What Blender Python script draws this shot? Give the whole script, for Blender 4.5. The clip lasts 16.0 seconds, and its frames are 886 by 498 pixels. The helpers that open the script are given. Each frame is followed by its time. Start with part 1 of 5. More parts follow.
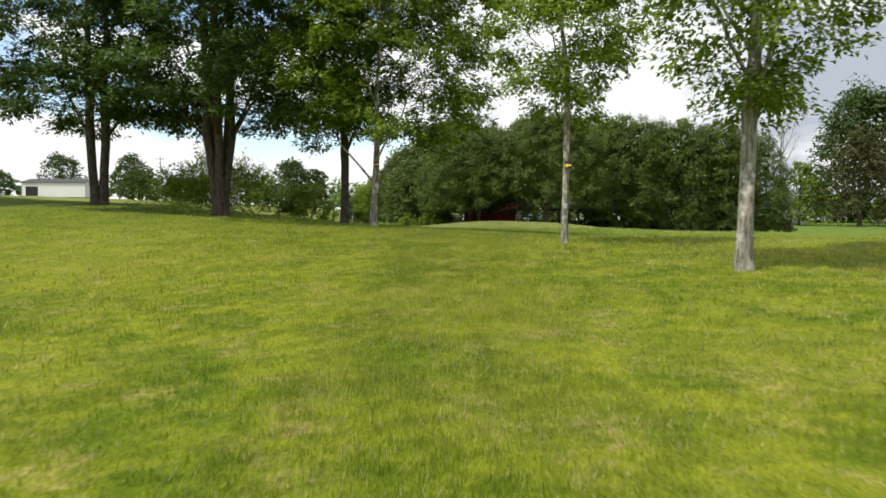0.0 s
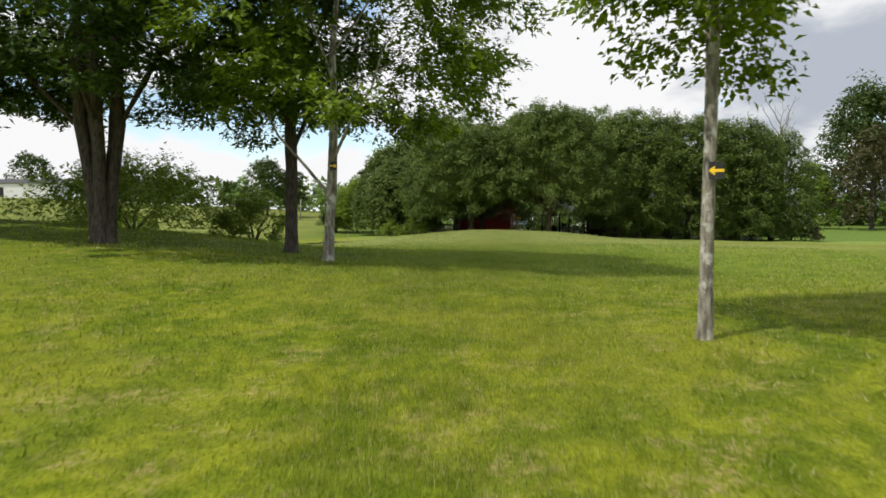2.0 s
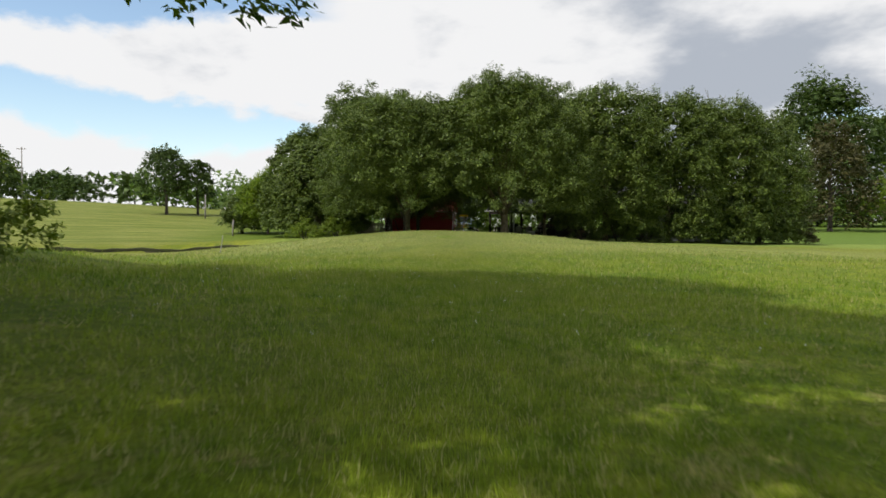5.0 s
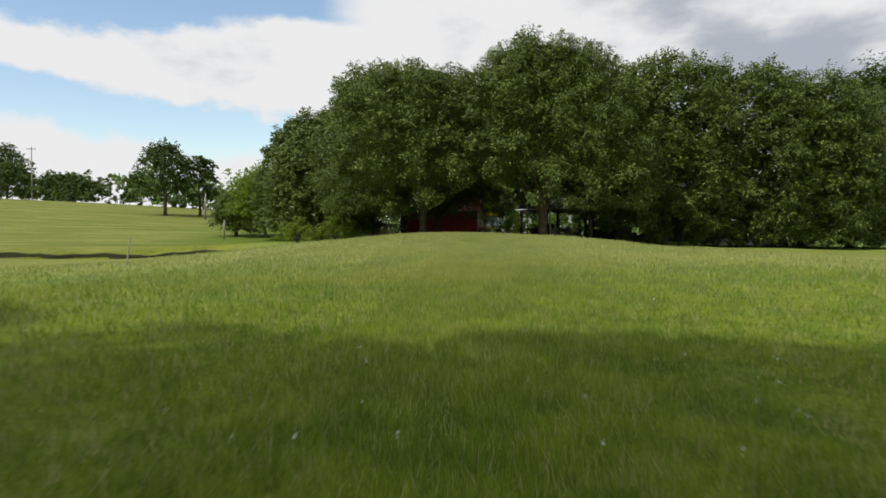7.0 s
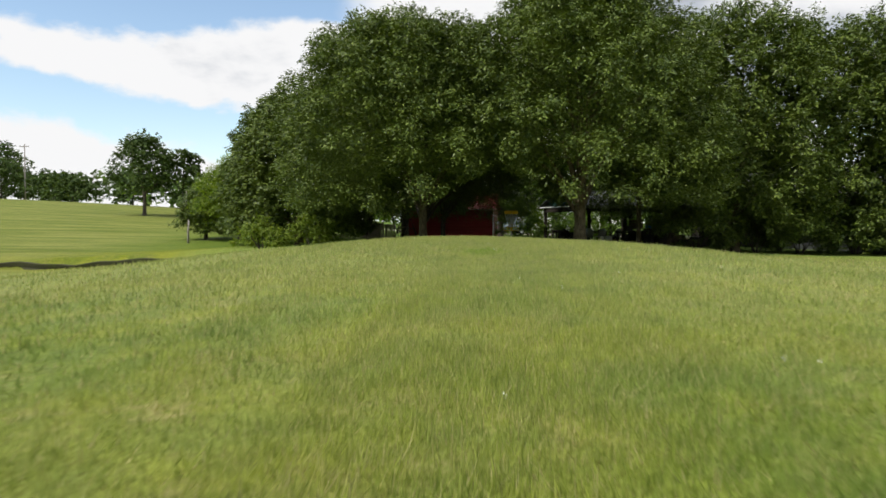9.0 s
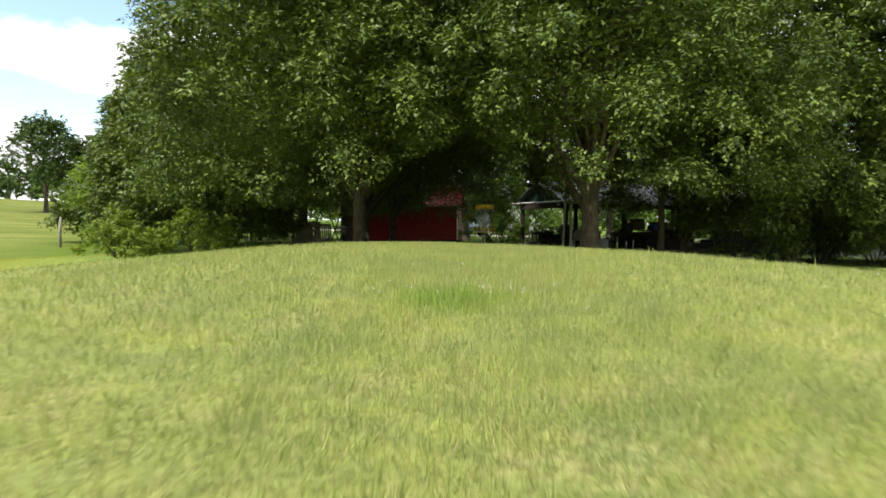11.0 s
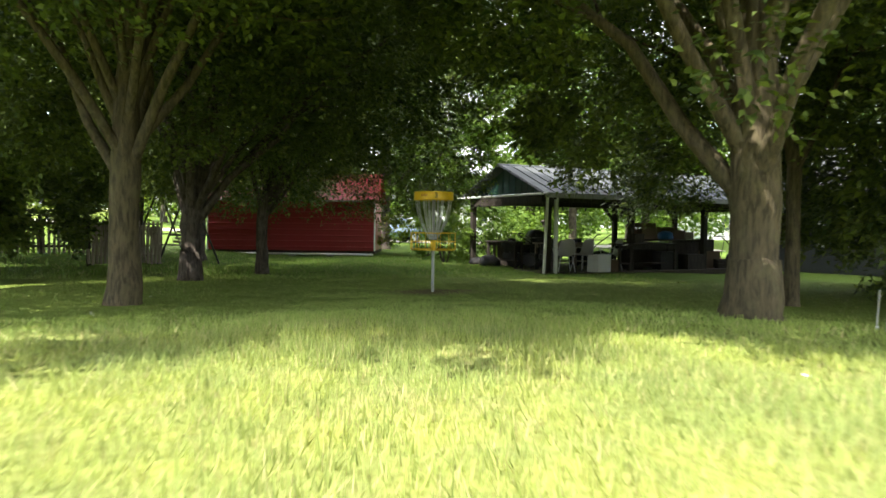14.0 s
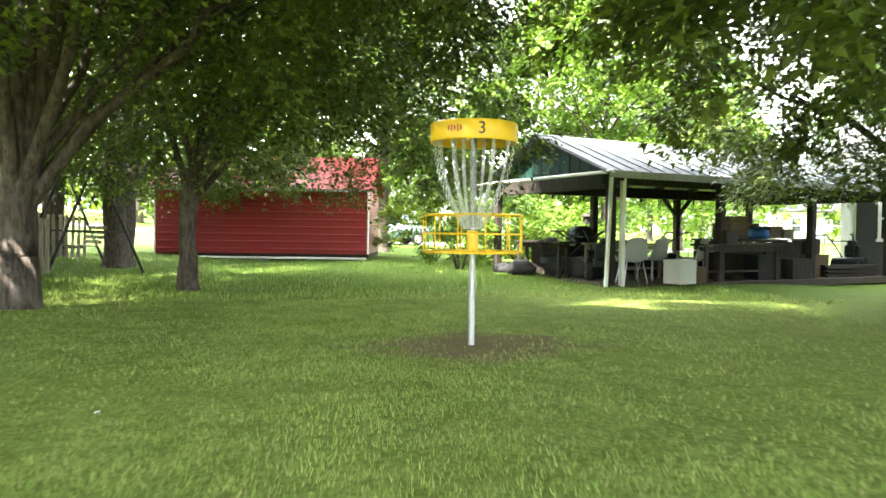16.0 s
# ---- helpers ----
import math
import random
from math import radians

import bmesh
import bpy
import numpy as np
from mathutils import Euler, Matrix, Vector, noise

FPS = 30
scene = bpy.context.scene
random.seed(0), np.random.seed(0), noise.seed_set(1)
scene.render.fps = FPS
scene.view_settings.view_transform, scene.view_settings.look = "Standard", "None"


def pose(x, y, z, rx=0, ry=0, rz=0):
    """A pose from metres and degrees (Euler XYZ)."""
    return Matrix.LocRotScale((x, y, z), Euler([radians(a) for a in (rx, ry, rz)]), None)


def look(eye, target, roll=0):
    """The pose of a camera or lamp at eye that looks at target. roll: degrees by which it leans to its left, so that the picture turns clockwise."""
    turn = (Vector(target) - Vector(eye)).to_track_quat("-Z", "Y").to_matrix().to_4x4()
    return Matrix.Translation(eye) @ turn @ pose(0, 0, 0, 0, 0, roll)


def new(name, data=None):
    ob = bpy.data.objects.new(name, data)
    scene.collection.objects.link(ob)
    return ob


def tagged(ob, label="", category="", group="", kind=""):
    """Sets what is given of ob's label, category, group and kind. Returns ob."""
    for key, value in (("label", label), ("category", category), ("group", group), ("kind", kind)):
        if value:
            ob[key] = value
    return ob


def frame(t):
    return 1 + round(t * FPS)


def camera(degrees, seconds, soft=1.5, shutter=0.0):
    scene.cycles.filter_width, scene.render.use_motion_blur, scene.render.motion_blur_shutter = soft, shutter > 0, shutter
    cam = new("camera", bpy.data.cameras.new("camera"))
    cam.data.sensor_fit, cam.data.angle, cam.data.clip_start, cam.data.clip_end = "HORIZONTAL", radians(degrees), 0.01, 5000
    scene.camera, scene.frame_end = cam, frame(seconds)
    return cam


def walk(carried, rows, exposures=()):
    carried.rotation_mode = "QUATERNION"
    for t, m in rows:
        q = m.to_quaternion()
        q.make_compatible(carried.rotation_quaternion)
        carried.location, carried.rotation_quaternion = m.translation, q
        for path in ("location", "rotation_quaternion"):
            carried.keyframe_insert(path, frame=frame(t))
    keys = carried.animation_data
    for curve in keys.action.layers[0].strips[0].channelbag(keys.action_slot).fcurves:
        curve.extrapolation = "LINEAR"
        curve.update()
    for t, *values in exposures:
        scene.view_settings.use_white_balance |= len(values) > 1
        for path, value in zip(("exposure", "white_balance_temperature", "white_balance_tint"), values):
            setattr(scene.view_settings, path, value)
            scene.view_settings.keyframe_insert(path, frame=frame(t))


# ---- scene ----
cam = camera(65.3, 16.0, soft=1.6, shutter=0.25)
METRES, EYE, TILT, LEAN, TURN = 58.5, 0.58, -2.4, 0.0, 0.0
ROWS = [
    (0.0, 0.0, 0.0, 0.0, 0.0, 0.0, -0.0),
    (0.5, -0.0007, 0.0296, 0.0015, 0.02, -0.0, 0.03),
    (1.0, -0.0014, 0.0598, 0.0042, -0.88, -0.03, 0.02),
    (1.5, -0.0018, 0.09, 0.0087, -1.15, -0.04, 0.07),
    (2.0, -0.0019, 0.1205, 0.0154, -1.12, -0.04, 0.11),
    (2.5, -0.002, 0.1509, 0.0176, -1.69, -0.04, 0.08),
    (3.0, -0.0018, 0.1802, 0.018, -5.09, -0.06, 0.02),
    (3.5, -0.0011, 0.2112, 0.0188, -6.48, -0.08, 0.08),
    (4.0, 0.0001, 0.2418, 0.0194, -6.43, -0.09, 0.12),
    (4.2, 0.001, 0.2545, 0.0197, -6.45, -0.08, 0.13),
    (6.3, 0.0153, 0.391, 0.0226, -7.1, 0.11, 0.21),
    (6.5, 0.017, 0.4042, 0.0229, -4.95, 0.13, 0.21),
    (7.0, 0.0218, 0.4373, 0.0235, -4.7, 0.21, 0.16),
    (7.5, 0.0265, 0.4701, 0.0246, -5.56, 0.23, 0.16),
    (8.0, 0.0313, 0.5046, 0.0259, -5.48, 0.26, 0.16),
    (8.2, 0.033, 0.5184, 0.0265, -3.85, 0.27, 0.16),
    (10.3, 0.0496, 0.6645, 0.0325, -3.14, 0.31, 0.1),
    (10.5, 0.0512, 0.6786, 0.033, -3.0, 0.31, 0.09),
    (11.0, 0.0553, 0.7142, 0.034, -6.74, 0.31, 0.07),
    (11.5, 0.0592, 0.7493, 0.0353, -6.82, 0.27, 0.06),
    (12.0, 0.0631, 0.784, 0.0367, -7.98, 0.37, -0.01),
    (12.5, 0.0678, 0.8168, 0.0389, -8.27, 0.4, 0.01),
    (13.0, 0.072, 0.8478, 0.0411, -9.96, 0.43, 0.04),
    (13.5, 0.0766, 0.8752, 0.0425, -12.94, 0.41, -0.08),
    (14.0, 0.0811, 0.9011, 0.0434, -13.6, 0.43, -0.17),
    (14.5, 0.0852, 0.9262, 0.0439, -13.62, 0.49, -0.25),
    (15.0, 0.0894, 0.9497, 0.044, -13.6, 0.59, -0.23),
    (15.5, 0.0934, 0.9718, 0.044, -13.58, 0.64, -0.19),
    (16.0, 0.0973, 0.9916, 0.0439, -13.52, 0.69, -0.16),
]
EXPOSURES = [(0.0, 0.08), (2.0, -0.06), (4.0, -0.13), (6.5, -0.2), (8.0, -0.3), (10.3, 0.4), (11.0, 0.55), (11.5, 0.75), (12.5, 1.12), (14.0, 1.92), (14.5, 2.65), (15.0, 3.45), (16.0, 3.85)]
walk(cam, [(t, pose(0, 0, EYE, TILT, LEAN, TURN) @ pose(METRES * x, METRES * y, METRES * z, 90 + pitch, roll, yaw)) for t, x, y, z, yaw, pitch, roll in ROWS], EXPOSURES)

# ---- light: sun behind the start of the fairway, sky with broken cumulus ----
SUN_FROM = Vector((-0.83, -0.56, 0.0)).normalized()
SUN_HEIGHT = radians(54)
sun_dir = Vector((SUN_FROM.x * math.cos(SUN_HEIGHT), SUN_FROM.y * math.cos(SUN_HEIGHT), math.sin(SUN_HEIGHT)))
sun = new("sun", bpy.data.lights.new("sun", "SUN"))
sun.data.energy, sun.data.angle, sun.data.color = 4.0, radians(0.6), (1.0, 0.95, 0.86)
sun.matrix_world = look(sun_dir * 50, (0, 0, 0))


class Nodes:
    """A small wrapper to write node trees in few lines."""

    def __init__(self, tree):
        self.t = tree
        self.t.nodes.clear()


    def put(self, node, **sockets):
        for key, value in sockets.items():
            s = node.inputs[int(key[1:])] if key[0] == "i" and key[1:].isdigit() else node.inputs[key.replace("_", " ")]
            if isinstance(value, bpy.types.NodeSocket):
                self.t.links.new(value, s)
            else:
                s.default_value = value
        return node

    def math(self, op, a, b=0.0, clamp=False):
        n = self.t.nodes.new("ShaderNodeMath")
        n.operation, n.use_clamp = op, clamp
        self.put(n, i0=a, i1=b)
        return n.outputs[0]

    def noise(self, vector, scale, detail=4.0, rough=0.55, distort=0.0):
        n = self.t.nodes.new("ShaderNodeTexNoise")
        self.put(n, Vector=vector, Scale=scale, Detail=detail, Roughness=rough, Distortion=distort)
        return n.outputs["Fac"]

    def step(self, value, low, high, out0=0.0, out1=1.0):
        n = self.t.nodes.new("ShaderNodeMapRange")
        n.interpolation_type = "SMOOTHSTEP"
        self.put(n, i0=value, i1=low, i2=high, i3=out0, i4=out1)
        return n.outputs[0]

    def mix(self, fac, a, b, how="MIX"):
        n = self.t.nodes.new("ShaderNodeMix")
        n.data_type, n.blend_type = "RGBA", how
        self.put(n, i0=fac, i6=a, i7=b)
        return n.outputs[2]

    def scaled(self, vector, s):
        n = self.t.nodes.new("ShaderNodeVectorMath")
        n.operation = "MULTIPLY"
        self.put(n, i0=vector, i1=s)
        return n.outputs[0]

    def bump(self, height, strength, distance):
        n = self.t.nodes.new("ShaderNodeBump")
        self.put(n, Strength=strength, Distance=distance, Height=height)
        return n.outputs[0]





def rgb(r, g, b):
    return (r, g, b, 1.0)


world = bpy.data.worlds.new("sky")
scene.world = world
world.use_nodes = True
N = Nodes(world.node_tree)
coord = N.t.nodes.new("ShaderNodeTexCoord").outputs["Generated"]
sky = N.t.nodes.new("ShaderNodeTexSky")
sky.sky_type, sky.sun_disc = "NISHITA", False
sky.sun_elevation, sky.sun_rotation = SUN_HEIGHT, math.atan2(SUN_FROM.x, SUN_FROM.y)
sky.air_density, sky.dust_density, sky.ozone_density = 1.0, 0.6, 1.5
axes = N.t.nodes.new("ShaderNodeSeparateXYZ")
N.put(axes, Vector=coord)
up = N.math("MAXIMUM", axes.outputs[2], 0.0)
depth = N.math("DIVIDE", 1.0, N.math("ADD", up, 0.3))
flat = N.t.nodes.new("ShaderNodeCombineXYZ")
N.put(flat, X=N.math("MULTIPLY", N.math("MULTIPLY", axes.outputs[0], 1.15), depth), Y=N.math("MULTIPLY", axes.outputs[1], depth), Z=N.math("MULTIPLY", up, 2.6))
moved = N.t.nodes.new("ShaderNodeVectorMath")
N.put(moved, i0=flat.outputs[0], i1=(3.1, 1.7, 0.4))
cloud_place = moved.outputs[0]
big = N.noise(cloud_place, 1.1, 2.0, 0.5)
puff = N.noise(cloud_place, 2.4, 9.0, 0.55, 0.2)
cover = N.math("ADD", N.math("MULTIPLY", big, 0.55), N.math("MULTIPLY", puff, 0.55))
broken = N.step(N.math("ADD", cover, 0.03), 0.5, 0.55)
# low in the north the cumulus lies in two long banks, with a closed deck to the east; bearings and heights in degrees
bearing = N.math("MULTIPLY", N.math("ARCTAN2", axes.outputs[0], axes.outputs[1]), 57.3)
height_deg = N.math("MULTIPLY", N.math("ARCSINE", axes.outputs[2]), 57.3)
stretch = N.scaled(coord, (1.0, 1.0, 1.7))
billow = N.math("ADD", N.math("MULTIPLY", N.math("SUBTRACT", N.noise(stretch, 7.0, 8.0, 0.55, 0.1), 0.5), 7.0), N.math("MULTIPLY", N.math("SUBTRACT", N.noise(stretch, 2.6, 2.0, 0.5), 0.5), 5.0))
wavy = N.math("ADD", height_deg, billow)
bank_foot = N.math("SUBTRACT", 8.0, N.math("MULTIPLY", N.math("ADD", bearing, 6.0), 0.15))
over_foot = N.math("SUBTRACT", wavy, bank_foot)
upper_bank = N.math("MULTIPLY", N.step(over_foot, -0.5, 0.5), N.step(N.math("ADD", height_deg, N.math("MULTIPLY", billow, 0.8)), N.math("ADD", 15.2, N.math("MULTIPLY", bearing, 0.08)), N.math("ADD", 16.2, N.math("MULTIPLY", bearing, 0.08)), 1.0, 0.0))
lower_bank = N.step(over_foot, -4.0, -2.8, 1.0, 0.0)
banks = N.math("MAXIMUM", upper_bank, lower_bank)
deck = N.step(N.math("ADD", cover, 0.105), 0.5, 0.56)
low_north = N.mix(N.step(N.math("ADD", bearing, billow), -6.0, -1.0), banks, deck)
ahead = N.math("MULTIPLY", N.step(N.math("ABSOLUTE", bearing), 50.0, 75.0, 1.0, 0.0), N.step(height_deg, 20.0, 27.0, 1.0, 0.0))
mask = N.mix(ahead, broken, low_north)
bank = N.step(axes.outputs[0], -0.05, 0.6)  # the deck is thicker to the east
thick = N.step(N.math("ADD", N.noise(cloud_place, 1.9, 6.0, 0.55), N.math("SUBTRACT", N.math("MULTIPLY", bank, 0.17), 0.07)), 0.5, 0.72)
grey = N.mix(thick, rgb(6.6, 6.6, 6.65), rgb(3.3, 3.6, 4.1))
sky_colour = N.mix(mask, N.mix(1.0, sky.outputs[0], rgb(1.45, 1.4, 1.3), "MULTIPLY"), grey)
back = N.t.nodes.new("ShaderNodeBackground")
N.put(back, Color=sky_colour, Strength=0.15)
out = N.t.nodes.new("ShaderNodeOutputWorld")
N.put(out, Surface=back.outputs[0])

# ---- materials ----
def material(name):
    m = bpy.data.materials.new(name)
    m.use_nodes = True
    n = Nodes(m.node_tree)
    return m, n


def finish(n, shader):
    o = n.t.nodes.new("ShaderNodeOutputMaterial")
    n.put(o, Surface=shader)


def principled(n, colour, rough=0.6, metal=0.0, normal=None, spec=0.4):
    p = n.t.nodes.new("ShaderNodeBsdfPrincipled")
    n.put(p, Base_Color=colour, Roughness=rough, Metallic=metal)
    n.put(p, **{"Specular_IOR_Level": spec})
    if normal is not None:
        n.put(p, Normal=normal)
    return p.outputs[0]


def where(n):
    return n.t.nodes.new("ShaderNodeNewGeometry").outputs["Position"]


def local(n):
    return n.t.nodes.new("ShaderNodeTexCoord").outputs["Object"]


def island(n):
    return n.t.nodes.new("ShaderNodeNewGeometry").outputs["Random Per Island"]


def grass_tint(n, place, green):
    """Lawn colour: green and straw patches at several sizes."""
    wide = n.noise(place, 0.22, 3.0)
    mid = n.noise(place, 1.1, 4.0, 0.6)
    small = n.noise(place, 5.0, 4.0, 0.6)
    base = n.mix(n.step(mid, 0.4, 0.6), GRASS_DEEP, GRASS_LIGHT)
    base = n.mix(n.step(small, 0.36, 0.64), n.mix(1.0, base, rgb(0.74, 0.78, 0.8), "MULTIPLY"), n.mix(1.0, base, rgb(1.24, 1.16, 1.2), "MULTIPLY"))
    base = n.mix(n.math("MULTIPLY", n.step(wide, 0.42, 0.62), 0.4), base, GRASS_YELLOW)
    dry = n.math("MULTIPLY", n.step(n.noise(place, 1.9, 6.0, 0.75), 0.5, 0.66), n.step(n.noise(place, 14.0, 4.0, 0.7), 0.42, 0.6))
    base = n.mix(n.math("MULTIPLY", dry, 0.75), base, GRASS_STRAW)
    # the mound's crown dries out first
    gap = n.t.nodes.new("ShaderNodeVectorMath")
    gap.operation = "DISTANCE"
    n.put(gap, i0=n.scaled(place, (0.55, 1.0, 0.0)), i1=(2.4, 48.0, 0.0))
    drier = n.step(n.math("ADD", gap.outputs["Value"], n.math("MULTIPLY", mid, 8.0)), 9.0, 24.0, 0.42, 0.0)
    base = n.mix(drier, base, GRASS_DRY)
    # greener growth along the dip behind the maples, finer turf on the green
    along = n.t.nodes.new("ShaderNodeSeparateXYZ")
    n.put(along, Vector=place)
    wander = n.math("ADD", along.outputs[1], n.math("MULTIPLY", wide, 6.0))
    roam = n.math("ADD", along.outputs[1], n.math("ADD", n.math("MULTIPLY", wide, 16.0), n.math("MULTIPLY", mid, 6.0)))
    dip = n.math("MULTIPLY", n.step(roam, 24.0, 36.0), n.step(roam, 54.0, 42.0, 0.0, 0.4))
    base = n.mix(dip, base, n.mix(n.step(small, 0.36, 0.64), rgb(0.088, 0.17, 0.024), rgb(0.14, 0.235, 0.034)))
    base = n.mix(n.math("MULTIPLY", n.step(wander, 57.0, 62.0, 0.0, 0.85), n.step(along.outputs[0], -8.0, -3.0)), base, n.mix(n.step(small, 0.36, 0.64), green, n.mix(1.0, green, rgb(0.72, 0.78, 0.7), "MULTIPLY")))
    # darker green past the basket, blending in from y 66 to 69
    base = n.mix(n.step(along.outputs[1], 66.0, 69.0, 0.0, 0.7), base, GRASS_DARK)
    # one lush tuft of clover on the mound
    near_tuft = n.t.nodes.new("ShaderNodeVectorMath")
    near_tuft.operation = "DISTANCE"
    n.put(near_tuft, i0=n.scaled(place, (1.0, 1.0, 0.0)), i1=(TUFT[0], TUFT[1], 0.0))
    base = n.mix(n.step(n.math("ADD", near_tuft.outputs["Value"], n.math("MULTIPLY", small, 0.9)), 0.5, 1.1, 0.8, 0.0), base, rgb(0.16, 0.26, 0.035))
    # rough pasture beyond the creek
    pasture = n.math("MULTIPLY", n.step(along.outputs[0], -7.0, -16.0, 0.0, 0.85), n.step(along.outputs[1], 34.0, 60.0))
    return n.mix(pasture, base, n.mix(n.step(n.noise(n.scaled(place, (0.1, 0.8, 0.0)), 1.0, 6.0, 0.75), 0.34, 0.66), rgb(0.125, 0.17, 0.028), rgb(0.3, 0.315, 0.095)))


GRASS_DEEP, GRASS_LIGHT = rgb(0.13, 0.188, 0.012), rgb(0.206, 0.252, 0.018)
GRASS_YELLOW, GRASS_STRAW, GRASS_DRY = rgb(0.26, 0.27, 0.035), rgb(0.4, 0.33, 0.14), rgb(0.35, 0.385, 0.185)
GRASS_DARK = rgb(0.11, 0.19, 0.035)
TURF_GREEN, BLADE_GREEN = rgb(0.28, 0.375, 0.095), rgb(0.275, 0.37, 0.095)
TUFT = (3.8, 46.3)
BASKET_AT = (6.92, 62.36)


def make_ground():
    m, n = material("lawn")
    place = where(n)
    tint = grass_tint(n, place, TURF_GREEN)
    fine = n.noise(n.scaled(place, (1.0, 1.0, 0.3)), 38.0, 5.0, 0.7)
    # thatch speckle, darkened to paint in the shadow between blades
    tint = n.mix(n.step(fine, 0.34, 0.64, 0.0, 0.9), n.mix(1.0, tint, rgb(0.52, 0.49, 0.42), "MULTIPLY"), tint)
    # bare soil worn round the basket pole and in scattered scuffs
    gap = n.t.nodes.new("ShaderNodeVectorMath")
    gap.operation = "DISTANCE"
    n.put(gap, i0=n.scaled(place, (1.0, 1.0, 0.0)), i1=(BASKET_AT[0], BASKET_AT[1], 0.0))
    worn = n.math("ADD", gap.outputs["Value"], n.math("MULTIPLY", n.noise(place, 2.6, 5.0, 0.65), 1.5))
    soil = n.mix(n.noise(place, 14.0, 5.0, 0.7), rgb(0.10, 0.075, 0.045), rgb(0.24, 0.18, 0.11))
    tint = n.mix(n.step(worn, 1.15, 1.6, 0.85, 0.0), tint, soil)
    height = n.math("ADD", fine, n.math("MULTIPLY", n.noise(place, 9.0, 4.0), 1.5))
    finish(n, principled(n, tint, 0.85, 0.0, n.bump(height, 0.5, 0.02), 0.05))
    return m


def make_leafy(name, dark, light, odd, through_light=0.35, rough=0.5, spec=0.3, patch=0.55):
    """Leaves: each one its own tone, patches of lighter growth, light shining through."""
    m, n = material(name)
    tone = island(n)
    place = where(n)
    c = n.mix(tone, dark, light)
    c = n.mix(n.step(n.noise(place, patch, 3.0), 0.5, 0.72, 0.0, 0.55), c, light)
    c = n.mix(n.step(tone, 0.9, 0.99, 0.0, 0.7), c, odd)
    p = principled(n, c, rough, 0.0, None, spec)
    t = n.t.nodes.new("ShaderNodeBsdfTranslucent")
    n.put(t, Color=n.mix(1.0, c, rgb(1.25, 1.3, 0.55), "MULTIPLY"))
    x = n.t.nodes.new("ShaderNodeMixShader")
    n.put(x, i0=through_light, i1=p, i2=t.outputs[0])
    finish(n, x.outputs[0])
    return m


def make_blades():
    m, n = material("grass blades")
    place = where(n)
    tone = island(n)
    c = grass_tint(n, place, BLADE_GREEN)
    c = n.mix(tone, n.mix(1.0, c, rgb(0.9, 0.95, 0.87), "MULTIPLY"), n.mix(1.0, c, rgb(1.8, 1.76, 1.8), "MULTIPLY"))
    c = n.mix(n.step(n.math("ADD", tone, n.math("MULTIPLY", n.noise(place, 3.5, 4.0, 0.7), 0.3)), 0.95, 1.05, 0.0, 0.8), c, rgb(0.46, 0.41, 0.2))
    p = principled(n, c, 0.6, 0.0, None, 0.1)
    t = n.t.nodes.new("ShaderNodeBsdfTranslucent")
    n.put(t, Color=c)
    x = n.t.nodes.new("ShaderNodeMixShader")
    n.put(x, i0=0.42, i1=p, i2=t.outputs[0])
    finish(n, x.outputs[0])
    return m


def make_bark(name, dark, light, blotch, amount):
    m, n = material(name)
    place = local(n)
    long = n.scaled(place, (9.0, 9.0, 1.6))
    ridge = n.noise(long, 3.0, 6.0, 0.65, 0.4)
    c = n.mix(n.step(ridge, 0.32, 0.68), dark, light)
    spots = n.noise(n.scaled(place, (1.0, 1.0, 0.8)), 6.0, 5.0, 0.6)
    c = n.mix(n.step(spots, 0.5, 0.66, 0.0, amount), c, blotch)
    height = n.math("ADD", ridge, n.math("MULTIPLY", n.noise(place, 30.0, 4.0), 0.5))
    finish(n, principled(n, c, 0.9, 0.0, n.bump(height, 0.8, 0.02), 0.15))
    return m


def make_paint(name, colour, rough=0.5, metal=0.0, wear=0.25, stain=rgb(0.12, 0.1, 0.08), scale=3.0, bump=0.15):
    """Painted or bare surface with dirt at two sizes."""
    m, n = material(name)
    place = local(n)
    a = n.noise(place, scale, 5.0, 0.65)
    b = n.noise(place, scale * 9, 4.0, 0.6)
    c = n.mix(n.step(a, 0.45, 0.75, 0.0, wear), colour, stain)
    c = n.mix(n.step(b, 0.3, 0.8, 0.0, wear * 0.5), c, n.mix(1.0, c, rgb(0.6, 0.6, 0.6), "MULTIPLY"))
    r = n.step(a, 0.3, 0.7, rough * 0.85, min(1.0, rough * 1.2))
    finish(n, principled(n, c, r, metal, n.bump(b, bump, 0.004), 0.4))
    return m


def make_wood(name, dark, light, axis=(1.0, 12.0, 12.0)):
    m, n = material(name)
    place = local(n)
    grain = n.noise(n.scaled(place, axis), 3.5, 6.0, 0.6, 0.6)
    rnd = n.t.nodes.new("ShaderNodeObjectInfo").outputs["Random"]
    c = n.mix(n.step(grain, 0.3, 0.7), dark, light)
    c = n.mix(n.math("MULTIPLY", rnd, 0.45), c, n.mix(1.0, c, rgb(0.6, 0.58, 0.55), "MULTIPLY"))
    finish(n, principled(n, c, 0.8, 0.0, n.bump(grain, 0.4, 0.006), 0.2))
    return m


def make_glass(name):
    m, n = material(name)
    finish(n, principled(n, rgb(0.02, 0.025, 0.03), 0.05, 0.0, None, 0.8))
    return m


